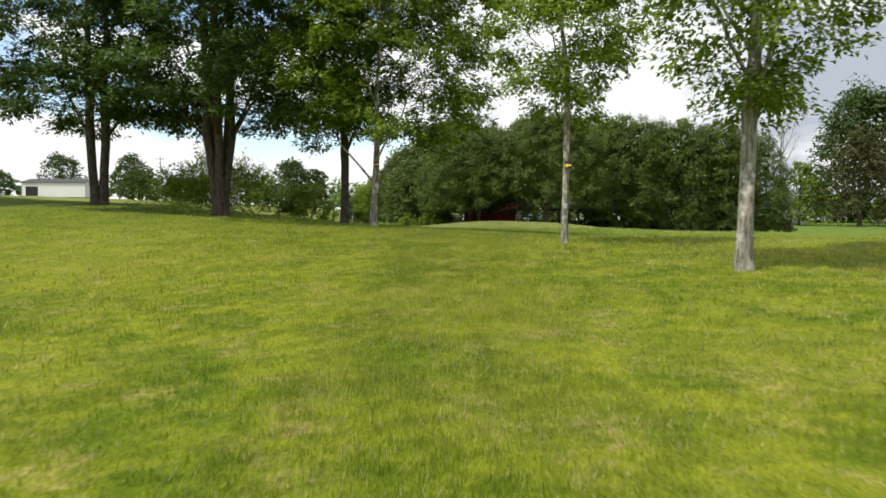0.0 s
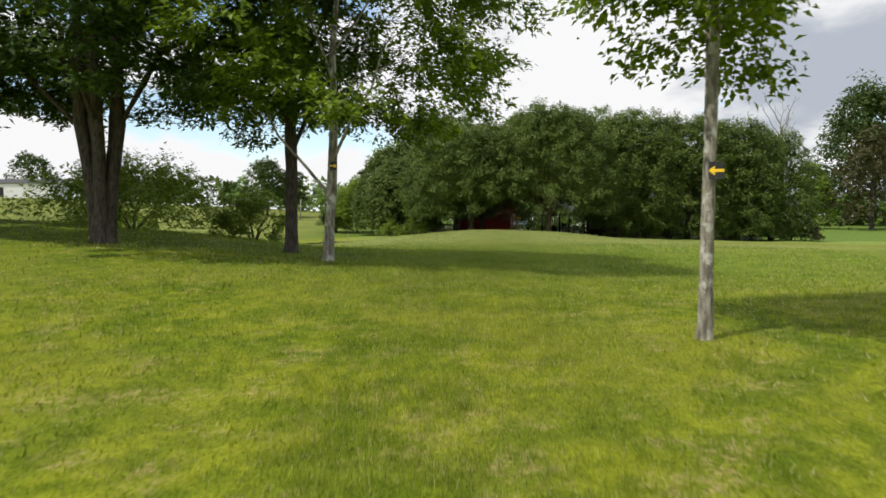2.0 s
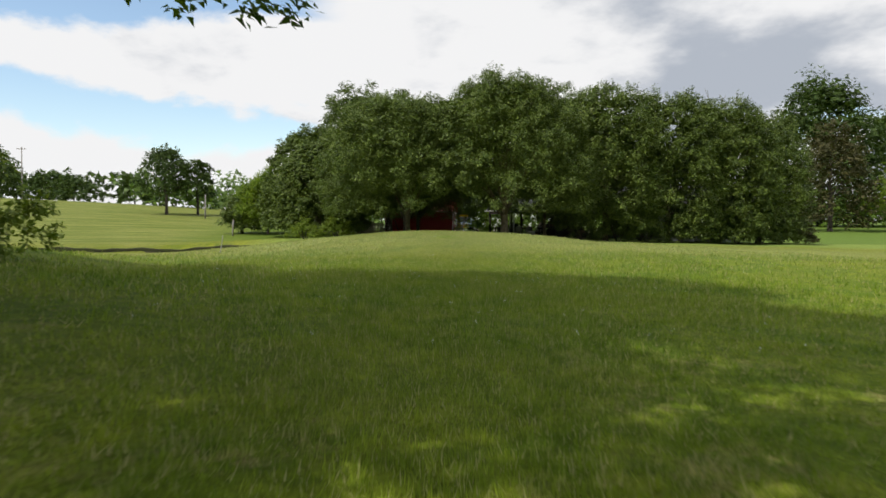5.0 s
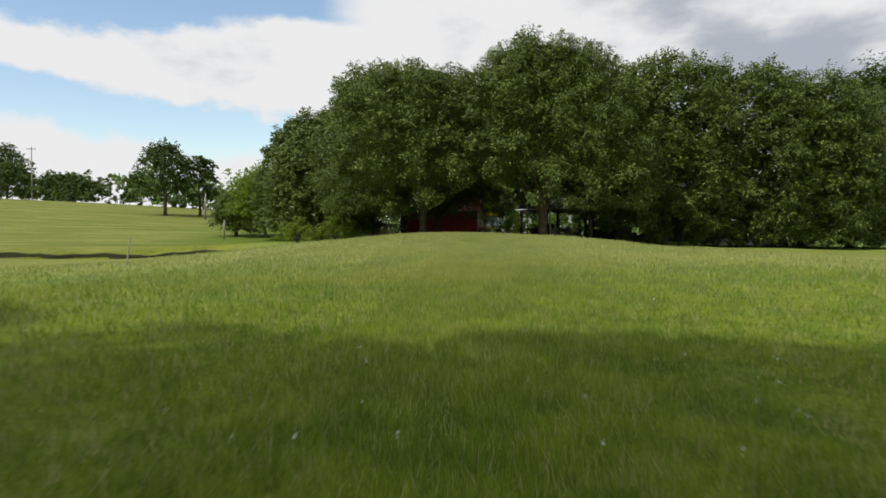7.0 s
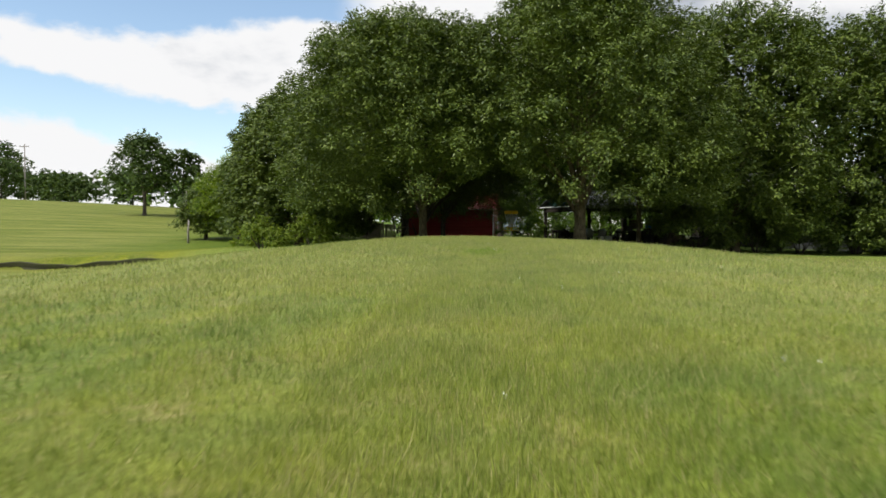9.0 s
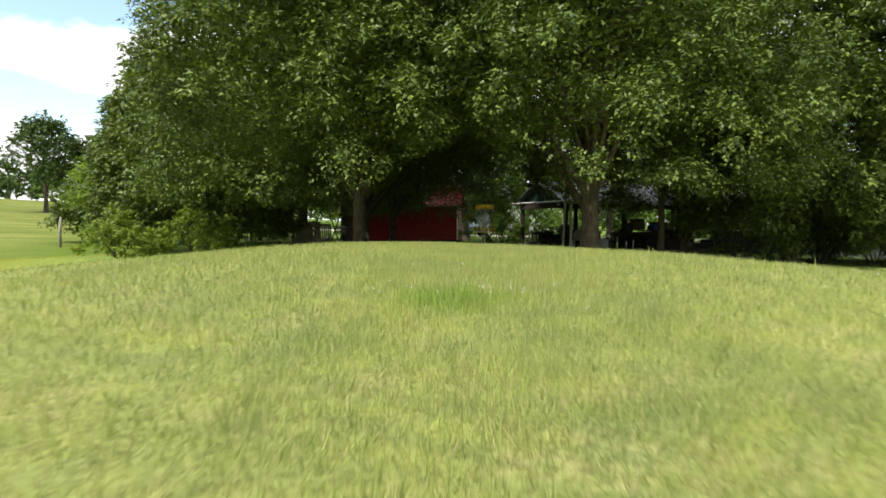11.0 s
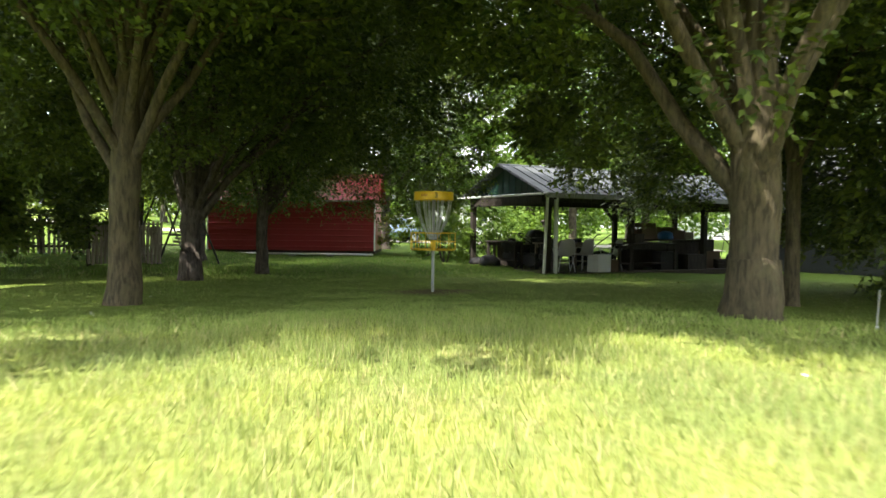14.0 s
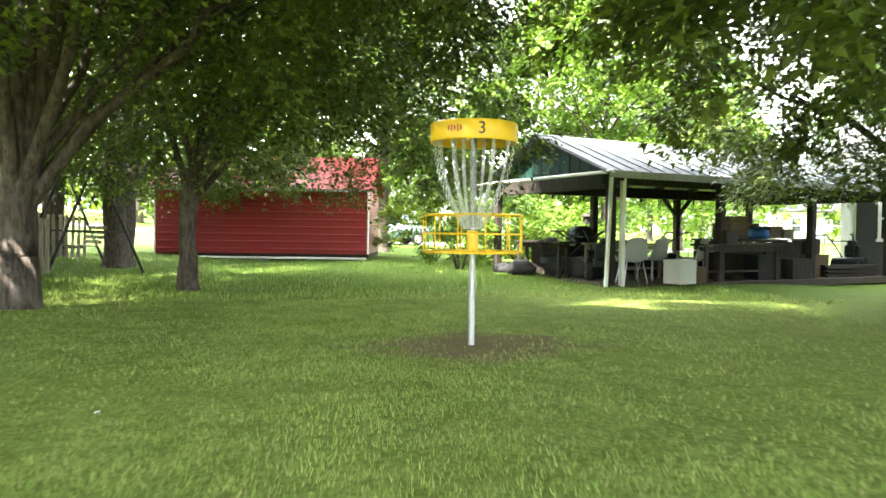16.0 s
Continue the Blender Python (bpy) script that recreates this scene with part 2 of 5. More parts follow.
LAWN = make_ground()
BLADES = make_blades()
LEAF_MAPLE = make_leafy("maple leaves", rgb(0.075, 0.135, 0.014), rgb(0.21, 0.285, 0.028), rgb(0.29, 0.35, 0.04), 0.42)
# darker copy of the maple leaves: shaded crown undersides put into the colour
LEAF_SHADED = make_leafy("shaded maple leaves", rgb(0.026, 0.06, 0.014), rgb(0.095, 0.155, 0.026), rgb(0.16, 0.24, 0.035), 0.25)
LEAF_ROW = make_leafy("row leaves", rgb(0.036, 0.066, 0.013), rgb(0.148, 0.2, 0.032), rgb(0.185, 0.235, 0.04), 0.12)
LEAF_FRESH = make_leafy("fresh leaves", rgb(0.06, 0.12, 0.014), rgb(0.14, 0.22, 0.026), rgb(0.2, 0.28, 0.04), 0.3)
LEAF_FAR = make_leafy("far leaves", rgb(0.035, 0.065, 0.016), rgb(0.08, 0.125, 0.026), rgb(0.12, 0.15, 0.04), 0.25, 0.6, 0.2, 0.15)
LEAF_RUST = make_leafy("rust leaves", rgb(0.048, 0.05, 0.02), rgb(0.1, 0.092, 0.035), rgb(0.13, 0.105, 0.045), 0.25, 0.6, 0.2, 0.15)
LEAF_SCRUB = make_leafy("scrub leaves", rgb(0.10, 0.16, 0.02), rgb(0.22, 0.28, 0.04), rgb(0.3, 0.32, 0.08), 0.35, 0.6, 0.2)
BARK_DARK = make_bark("dark bark", rgb(0.036, 0.03, 0.024), rgb(0.11, 0.09, 0.072), rgb(0.15, 0.135, 0.115), 0.4)
BARK_ROW = make_bark("row bark", rgb(0.052, 0.043, 0.027), rgb(0.135, 0.11, 0.064), rgb(0.14, 0.13, 0.066), 0.45)
BARK_PALE = make_bark("pale bark", rgb(0.1, 0.085, 0.065), rgb(0.33, 0.305, 0.25), rgb(0.6, 0.58, 0.52), 0.85)
BARK_DEAD = make_bark("dead wood", rgb(0.2, 0.18, 0.16), rgb(0.36, 0.33, 0.3), rgb(0.4, 0.38, 0.36), 0.3)
YELLOW = make_paint("yellow powder coat", rgb(0.85, 0.53, 0.02), 0.4, 0.0, 0.12, rgb(0.45, 0.25, 0.05))
GALVANISED = make_paint("galvanised steel", rgb(0.66, 0.67, 0.68), 0.4, 0.5, 0.2, rgb(0.4, 0.4, 0.4), 8.0)
POLE_GREY = make_paint("weathered galvanised pole", rgb(0.4, 0.41, 0.4), 0.5, 0.3, 0.2, rgb(0.4, 0.38, 0.34), 6.0)
BLACK = make_paint("black paint", rgb(0.012, 0.012, 0.012), 0.5, 0.0, 0.1)
SIGN_BLACK = make_paint("black sign plate", rgb(0.02, 0.018, 0.018), 0.5, 0.0, 0.15)
SIGN_YELLOW = make_paint("yellow sign paint", rgb(0.85, 0.55, 0.02), 0.5, 0.0, 0.1)
RED = make_paint("red ribbed steel", rgb(0.27, 0.018, 0.024), 0.42, 0.0, 0.22, rgb(0.2, 0.02, 0.02), 1.3)
RED_ROOF = make_paint("red roof steel", rgb(0.3, 0.035, 0.035), 0.45, 0.0, 0.3, rgb(0.36, 0.16, 0.14), 1.5)
WHITE = make_paint("white paint", rgb(0.78, 0.78, 0.76), 0.5, 0.0, 0.2, rgb(0.5, 0.48, 0.44), 2.5)
GREEN_DARK = make_paint("dark green siding", rgb(0.012, 0.045, 0.032), 0.55, 0.0, 0.3, rgb(0.03, 0.12, 0.09), 1.2)
ROOF_STEEL = make_paint("grey roof steel", rgb(0.075, 0.083, 0.085), 0.6, 0.0, 0.3, rgb(0.12, 0.125, 0.125), 1.2)
TIMBER_DARK = make_wood("dark timber", rgb(0.02, 0.017, 0.014), rgb(0.06, 0.05, 0.04), (12.0, 12.0, 1.0))
TIMBER = make_wood("weathered timber", rgb(0.18, 0.15, 0.12), rgb(0.36, 0.31, 0.25), (12.0, 12.0, 1.0))
PICKET = make_wood("weathered pale pickets", rgb(0.26, 0.26, 0.24), rgb(0.46, 0.46, 0.43), (12.0, 12.0, 1.0))
PLASTIC = make_paint("white plastic", rgb(0.6, 0.6, 0.57), 0.4, 0.0, 0.2, rgb(0.4, 0.38, 0.34), 4.0)
DARK_METAL = make_paint("dark metal", rgb(0.03, 0.03, 0.032), 0.4, 0.5, 0.2)
CARD = make_paint("brown board", rgb(0.12, 0.08, 0.048), 0.8, 0.0, 0.3)
TARP = make_paint("blue tarp", rgb(0.03, 0.14, 0.4), 0.45, 0.0, 0.2, rgb(0.1, 0.2, 0.35))
ORANGE = make_paint("orange paint", rgb(0.55, 0.16, 0.03), 0.45, 0.0, 0.2)
RUBBER = make_paint("black rubber", rgb(0.015, 0.015, 0.016), 0.75, 0.0, 0.2)
SIDING = make_paint("grey siding", rgb(0.06, 0.066, 0.07), 0.6, 0.0, 0.2, rgb(0.1, 0.1, 0.1), 1.0)
SHINGLE = make_paint("dark shingles", rgb(0.06, 0.06, 0.065), 0.85, 0.0, 0.4, rgb(0.12, 0.11, 0.1), 2.0, 0.6)
CONCRETE = make_paint("concrete", rgb(0.34, 0.33, 0.31), 0.9, 0.0, 0.4, rgb(0.2, 0.19, 0.17), 1.5, 0.5)
GRAVEL = make_paint("pale gravel", rgb(0.5, 0.46, 0.38), 0.9, 0.0, 0.5, rgb(0.3, 0.3, 0.18), 1.0, 0.8)
BANK_SOIL = make_paint("wet bank soil", rgb(0.05, 0.05, 0.022), 0.85, 0.0, 0.5, rgb(0.09, 0.12, 0.03), 1.5, 0.8)
GLASS = make_glass("window glass")
CAR_BLUE = make_paint("pale blue car paint", rgb(0.35, 0.45, 0.55), 0.25, 0.2, 0.05)
EARTH = make_paint("earth", rgb(0.06, 0.047, 0.032), 0.95, 0.0, 0.4)

# ---- building helpers ----
def smooth(e0, e1, v):
    u = np.clip((v - e0) / (e1 - e0), 0.0, 1.0)
    return u * u * (3 - 2 * u)


def ground_height(x, y):
    """Lie of the land: a rising fairway, a green on a low mound, a creek and a hill beyond it."""
    x, y = np.asarray(x, float), np.asarray(y, float)
    base = np.interp(y, (-60, 0, 5, 8.5, 11, 13, 16, 20, 24, 30, 36, 44, 50, 57, 63, 69, 78, 110, 220),
                     (-1.4, -0.6, -0.43, -0.3, -0.1, 0.1, 0.22, 0.3, 0.27, 0.14, 0.04, -0.1, -0.18, -0.15, -0.11, -0.2, -0.2, 0.1, 0.6))
    side = np.interp(y, (-20, 0, 9, 15, 20, 26, 34, 50, 400), (0.0, 0.02, 0.05, 0.0, -0.055, -0.05, 0.0, 0.0, 0.0))
    base = base + side * 9 * np.tanh(x / 9)
    near, far = (y - 53) / 12.0, (y - 53) / 7.0
    dy = np.where(y < 53, near, far)
    mound = 0.64 * np.exp(-dy * dy - ((x - 4.6) / 7.0) ** 2)
    right = -0.021 * np.clip(x - 8, 0, 30) * smooth(15, 45, y) * (1 - smooth(75, 140, y))
    left = -0.062 * np.clip(-2 - x, 0, 9) * smooth(34, 52, y) * (1 - smooth(63, 90, y))
    v = np.clip((y - 63) / 60, 0, 1)
    hill = 0.02 * np.clip(y - 123, 0, 70) * np.clip((-60 - x) / 50, 0, 1) + 6.0 * (1 - np.exp(-np.clip(5 - x, 0, 400) / 52)) * (v + 0.12 * v * (1 - v))
    line = 61.0 - 0.16 * (x + 5)
    gap = y - line
    creek = (-0.34 * smooth(-8, -0.6, gap) * (1 - smooth(0.3, 0.9, gap)) + 0.12 * smooth(0.3, 0.9, gap) * (1 - smooth(1.0, 9.0, gap))) * smooth(-3.0, -6.5, x)
    shoulder = (0.1 * np.clip(-3.5 - x, 0, 4.5) + 0.055 * np.clip(-8 - x, 0, 16)) * smooth(17, 29, y) * (1 - smooth(31, 40, y))
    rough = 0.02 * np.sin(x * 0.9 + 1.3 * np.sin(y * 0.45)) + 0.02 * np.sin(y * 0.8 + 0.7 * np.sin(x * 0.6))
    rough = rough * (1 - 0.9 * smooth(-2.5, -6.0, x) * smooth(46, 53, y))
    return base + mound + right + left + hill + creek + shoulder + rough


def gz(x, y):
    return float(ground_height(x, y))


def centre_line(y):
    return np.where(y < 14, 0.0, (y - 14) * 0.129)


def patchy(x, y, cell, seed):
    """Smooth random values between -1 and 1 over the plan, in patches of about cell metres."""
    table_ = np.random.default_rng(seed).uniform(-1, 1, (128, 128))
    u, v = x / cell + 300, y / cell + 300
    i, j = np.floor(u).astype(int), np.floor(v).astype(int)
    f, g = smooth(0, 1, u - i), smooth(0, 1, v - j)
    at = lambda p, q: table_[p % 128, q % 128]
    return (at(i, j) * (1 - f) + at(i + 1, j) * f) * (1 - g) + (at(i, j + 1) * (1 - f) + at(i + 1, j + 1) * f) * g


def np_mesh(name, verts, polys):
    """A mesh from arrays: verts (n, 3) and polys (m, k), all of one size."""
    me = bpy.data.meshes.new(name)
    verts, polys = np.asarray(verts, np.float32), np.asarray(polys, np.int32)
    k = polys.shape[1]
    me.vertices.add(len(verts))
    me.vertices.foreach_set("co", verts.ravel())
    me.loops.add(polys.size)
    me.loops.foreach_set("vertex_index", polys.ravel())
    me.polygons.add(len(polys))
    me.polygons.foreach_set("loop_start", np.arange(0, polys.size, k, dtype=np.int32))
    me.update(calc_edges=True)
    return me


def thing(name, label, category, at=(0, 0, 0), turn=0.0, group="", kind=""):
    e = new(name)
    e.empty_display_size = 0.1
    e.matrix_world = pose(*at, 0, 0, turn)
    return tagged(e, label, category, group, kind)


def add_mesh(name, me, mat, parent, label="", smooth_shade=False):
    if mat is not None and not me.materials:
        me.materials.append(mat)
    if smooth_shade:
        me.polygons.foreach_set("use_smooth", np.ones(len(me.polygons), bool))
    o = new(name, me)
    o.parent = parent
    return tagged(o, label) if label else o


def part(name, bm, mat, parent, label="", smooth_shade=False):
    me = bpy.data.meshes.new(name)
    bm.to_mesh(me)
    bm.free()
    return add_mesh(name, me, mat, parent, label, smooth_shade)


def box_bm(size, at=(0, 0, 0), bevel=0.0, rot=None, bm=None):
    bm = bm or bmesh.new()
    r = bmesh.ops.create_cube(bm, size=1.0)
    vs = r["verts"]
    bmesh.ops.scale(bm, vec=size, verts=vs)
    if bevel:
        es = list({e for v in vs for e in v.link_edges})
        b = bmesh.ops.bevel(bm, geom=es, offset=bevel, segments=1, affect="EDGES")
        vs = list({v for f in b["faces"] for v in f.verts} | {v for v in vs if v.is_valid})
    if rot is not None:
        bmesh.ops.rotate(bm, cent=(0, 0, 0), matrix=Euler([radians(a) for a in rot]).to_matrix(), verts=vs)
    bmesh.ops.translate(bm, vec=at, verts=vs)
    return bm


def tube_arrays(points, radii, sides=8):
    """Verts and quads of a tapering tube along points."""
    pts = [Vector(p) for p in points]
    verts, quads = [], []
    ref = Vector((0.13, 0.97, 0.2))
    for i, p in enumerate(pts):
        d = (pts[min(i + 1, len(pts) - 1)] - pts[max(i - 1, 0)]).normalized()
        u = d.cross(ref)
        if u.length < 0.1:
            u = d.cross(Vector((1, 0, 0)))
        u.normalize()
        w = d.cross(u)
        for k in range(sides):
            a = 2 * math.pi * k / sides
            verts.append(p + (u * math.cos(a) + w * math.sin(a)) * radii[i])
    for i in range(len(pts) - 1):
        for k in range(sides):
            a, b = i * sides + k, i * sides + (k + 1) % sides
            quads.append((a, b, b + sides, a + sides))
    return verts, quads


def tube_bm(points, radii, sides=8, bm=None, caps=True):
    bm = bm or bmesh.new()
    vs, qs = tube_arrays(points, radii if isinstance(radii, (list, tuple)) else [radii] * len(points), sides)
    made = [bm.verts.new(v) for v in vs]
    for q in qs:
        bm.faces.new([made[i] for i in q])
    if caps:
        bm.faces.new(made[:sides][::-1])
        bm.faces.new(made[-sides:])
    return bm


def ring_bm(radius, wire, z, segments=40, sides=6, bm=None):
    bm = bm or bmesh.new()
    rows = []
    for i in range(segments):
        a = 2 * math.pi * i / segments
        c = Vector((math.cos(a), math.sin(a), 0))
        rows.append([bm.verts.new(c * (radius + wire * math.cos(b)) + Vector((0, 0, z + wire * math.sin(b))))
                     for b in (2 * math.pi * k / sides for k in range(sides))])
    for i in range(segments):
        a, b = rows[i], rows[(i + 1) % segments]
        for k in range(sides):
            bm.faces.new((a[k], b[k], b[(k + 1) % sides], a[(k + 1) % sides]))
    return bm


# ---- trees ----
def leaf_mesh(name, centres, normals, dirs, length, width, folded=False):
    """One pointed leaf at each centre: a flat blade, or one folded along its midrib."""
    n = len(centres)
    side = np.cross(normals, dirs)
    side /= np.linalg.norm(side, axis=1, keepdims=True) + 1e-9
    L, W = length[:, None] * 0.5, width[:, None] * 0.5
    if folded:
        v = np.empty((n, 4, 3), np.float32)
        v[:, 0] = centres - dirs * L
        v[:, 1] = centres + side * W + normals * W * 0.35 - dirs * L * 0.15
        v[:, 2] = centres + dirs * L - normals * L * 0.25
        v[:, 3] = centres - side * W + normals * W * 0.35 - dirs * L * 0.15
        return np_mesh(name, v.reshape(-1, 3), np.arange(n * 4).reshape(-1, 4))
    v = np.empty((n, 3, 3), np.float32)
    v[:, 0] = centres - dirs * L * 0.8 + side * W
    v[:, 1] = centres + dirs * L * 1.2
    v[:, 2] = centres - dirs * L * 0.6 - side * W
    return np_mesh(name, v.reshape(-1, 3), np.arange(n * 3).reshape(-1, 3))


def unit(v):
    return v / (np.linalg.norm(v, axis=1, keepdims=True) + 1e-9)


def crown_points(rng, count, radius, low, high, skirt=0.75, power=2.4, lumps=0.16, fill=0.3, lean=(0, 0), gap=0.0, bough=0.5, plate=0.45, rise=0.8, per=20):
    """Shoots of a crown: boughs spread over a lumpy dome, each a rounded, sagging clump of shoots with shade between."""
    p, o = bough_points(rng, max(10, count // per), radius, low, high, skirt, power, lumps, fill, lean, gap, rise)
    n = len(p) * per
    o2 = np.repeat(o, per, 0)
    d = unit(rng.normal(0, 1, (n, 3)) + 0.55 * o2 + np.array([0, 0, 0.3]))
    big = np.repeat(rng.uniform(0.6, 1.3, len(p)) * bough, per)[:, None]
    off = d * big * rng.uniform(0.3, 1, (n, 1)) ** 0.55
    off[:, 2] *= plate
    out = off[:, 0] * o2[:, 0] + off[:, 1] * o2[:, 1]
    off[:, 2] -= 0.22 * out + 0.2 * (off[:, 0] ** 2 + off[:, 1] ** 2) / big[:, 0]
    c = np.repeat(p, per, 0) + off
    c[:, 2] = np.maximum(c[:, 2], low * 0.9 + rng.uniform(-0.1, 0.25, n))
    return c, unit(d * np.array([1, 1, plate + 0.15]) + o2 * 0.3 + np.array([0, 0, 0.12]))


def bough_points(rng, count, radius, low, high, skirt, power, lumps, fill, lean, gap, rise):
    """Centres of boughs in a lumpy dome from z=low to z=high, most of them near the outside."""
    k = np.arange(count)
    u = ((k + rng.random(count)) / count) ** rise
    a = k * 2.39996 + rng.normal(0, 0.35, count)
    ph = rng.random(6) * 6.28
    prof = (1 - u ** power) ** (1 / power * 1.1)
    prof = prof * (skirt + (1 - skirt) * smooth(0.0, 0.3, u))
    lump = 1 + lumps * (np.sin(3 * a + ph[0] + 4 * u) * 0.6 + np.sin(5 * a + ph[1] - 7 * u) * 0.5 + np.sin(16 * u + ph[3] + 2 * a) * 0.4)
    f = np.where(rng.random(count) < fill * 0.8, rng.random(count) ** 0.6, 1 - 0.16 * rng.random(count) ** 1.5)
    r = radius * prof * lump * f
    z = low + (high - low) * u * (1 + 0.5 * lumps * np.sin(4 * a + ph[4])) + rng.normal(0, 0.1, count)
    p = np.stack([r * np.cos(a) + lean[0] * u, r * np.sin(a) + lean[1] * u, z], 1)
    if gap:
        keep = np.sin(p[:, 0] * 2.1 + ph[0]) + np.sin(p[:, 1] * 2.3 + ph[1]) + np.sin(p[:, 2] * 2.7 + ph[2]) + rng.normal(0, 0.35, count) > gap * 3 - 2.0
        p, a = p[keep], a[keep]
    outward = np.stack([np.cos(a), np.sin(a), np.full(len(a), 0.35)], 1)
    return p, unit(outward)


def sprays(rng, centres, outward, leaves, spread, size, droop=0.5, flat=0.55):
    """Leaves of each shoot, strung along it and hanging from it."""
    n = len(centres) * leaves
    c = np.repeat(centres, leaves, 0)
    o = np.repeat(outward, leaves, 0)
    t = rng.uniform(-0.5, 1.0, n)[:, None]
    side = rng.normal(0, 1, (n, 3))
    off = o * t * spread * 1.9 + side * spread * (0.5 - 0.25 * t)
    off[:, 2] -= droop * 0.8 * spread * np.maximum(t[:, 0], 0) ** 2
    pos = c + off
    nrm = unit(o * 0.45 + np.array([0, 0, 0.9]) + rng.normal(0, flat, (n, 3)))
    d = unit(o * 0.7 + side * 0.6 - np.array([0, 0, droop]) * rng.uniform(0.2, 1.4, (n, 1)))
    d = unit(d - nrm * np.sum(d * nrm, 1, keepdims=True))
    s = size * rng.uniform(0.6, 1.3, n)
    return pos, nrm, d, s


def bend(rng, a, b, steps, sag, wobble):
    a, b = np.array(a, float), np.array(b, float)
    t = np.linspace(0, 1, steps)[:, None]
    p = a + (b - a) * t
    p[:, 2] += sag * np.sin(np.pi * t[:, 0])
    jig = rng.normal(0, wobble, (steps, 3))
    jig[0] = 0
    return p + jig * np.sin(np.pi * t * 0.9 + 0.1)


def tree(name, label, x, y, height, radius, low, seed, bark, leaf, trunk_r=0.12, fork=1.8, stems=1, limbs=7,
         spray_count=900, leaves=22, size=0.13, spread=0.24, lean=(0, 0), skirt=0.75, fill=0.3, gap=0.0, power=2.4,
         lumps=0.16, category="tree", group="", limb_rise=0.55, base_lean=(0, 0), buttress=1.28, bough=0.5, plate=0.45, limb_r=0.42, folded=False, rise=0.8, shift=(0, 0), per=20, flat=0.55, core=0, core_from=0.3, core_size=0.27, leaf_w=0.6, kite=0.0, span=0.9, sunk=0.06, droop=0.5, reach=0.8, splay=3.4):
    """A broadleaf tree: flared trunk, forking limbs with side branches, and a crown of leaf sprays."""
    rng = np.random.default_rng(seed)
    root = thing(name, label, category, (x, y, gz(x, y)), 0, group)
    top = low + (height - low) * 0.75
    for s in range(stems):
        ang = 2 * math.pi * (s / stems) + seed
        off = np.array([math.cos(ang), math.sin(ang), 0]) * (trunk_r * 0.55 if stems > 1 else 0)
        out_to = off * (splay if stems > 1 else 0)
        r0 = trunk_r * (0.62 if stems > 1 else 1.0)
        zs = [-sunk, 0.05, 0.18, 0.5, fork * 0.5, fork * 0.85, fork]
        rs = [buttress * 1.12, buttress, 1.2, 1.04, 0.97, 0.98, 1.04]
        pts = [(off[0] + (out_to[0] - off[0]) * max(0, z / fork) ** 1.4 * 0.4 + base_lean[0] * max(z, 0) + rng.normal(0, trunk_r * 0.05),
                off[1] + (out_to[1] - off[1]) * max(0, z / fork) ** 1.4 * 0.4 + base_lean[1] * max(z, 0) + rng.normal(0, trunk_r * 0.05), z) for z in zs]
        end = np.array(pts[-1])
        lead = np.array([end[0] * 1.5 + lean[0] * 0.6 + rng.normal(0, 0.15), end[1] * 1.5 + lean[1] * 0.6 + rng.normal(0, 0.15), top])
        climb = bend(rng, end, lead, 6, 0.0, 0.08)
        allp = pts + [tuple(p) for p in climb[1:]]
        allr = [r0 * r for r in rs] + [r0 * r for r in (0.8, 0.62, 0.45, 0.28, 0.1)]
        vs, qs = tube_arrays(allp, allr, 12)
        add_mesh("trunk" if stems == 1 else "stem", np_mesh("trunk", vs, qs), bark, root, "", True)
        for k in range(limbs):
            h = k / max(1, limbs - 1)
            start = climb[0] + (climb[3] - climb[0]) * h * span
            aa = ang + k * 2.4 + rng.normal(0, 0.3)
            rr = radius * (reach - 0.25 * h) * rng.uniform(0.8, 1.05)
            z1 = max(low + 0.3, start[2] + (height - start[2]) * limb_rise * rng.uniform(0.55, 1.0) * (0.6 + 0.6 * h))
            finish_at = np.array([start[0] + lean[0] * 0.4 + rr * math.cos(aa), start[1] + lean[1] * 0.4 + rr * math.sin(aa), min(z1, height - 0.5)])
            p = bend(rng, start - np.array([0, 0, 0.1]), finish_at, 6, 0.25, 0.09)
            lr = r0 * limb_r * (1 - 0.4 * h)
            av, aq = tube_arrays(p, [lr * q for q in (1.1, 0.9, 0.7, 0.5, 0.34, 0.12)], 7)
            av, aq = list(av), list(aq)
            for j in range(4):
                b0 = p[2 + j % 3] * (0.6 + 0.1 * j) + p[3 + j % 3] * (0.4 - 0.1 * j)
                b1 = b0 + np.array([math.cos(aa + (-1) ** j * 0.9), math.sin(aa + (-1) ** j * 0.9), rng.uniform(-0.1, 0.7)]) * radius * 0.3
                bv, bq = tube_arrays(bend(rng, b0, b1, 4, 0.08, 0.05), [lr * q for q in (0.38, 0.28, 0.18, 0.06)], 5)
                aq += [tuple(i + len(av) for i in q) for q in bq]
                av += list(bv)
            add_mesh("limb", np_mesh("limb", av, aq), bark, root, "", True)
    c, o = crown_points(rng, spray_count, radius - 0.5 * bough, low + 0.25 * bough, height - 0.55 * bough * plate, skirt, power, lumps, fill, lean, gap, bough, plate, rise, per)
    c[:, 0] += shift[0]
    c[:, 1] += shift[1]
    pos, nrm, d, s = sprays(rng, c, o, leaves, spread, size, droop, flat)
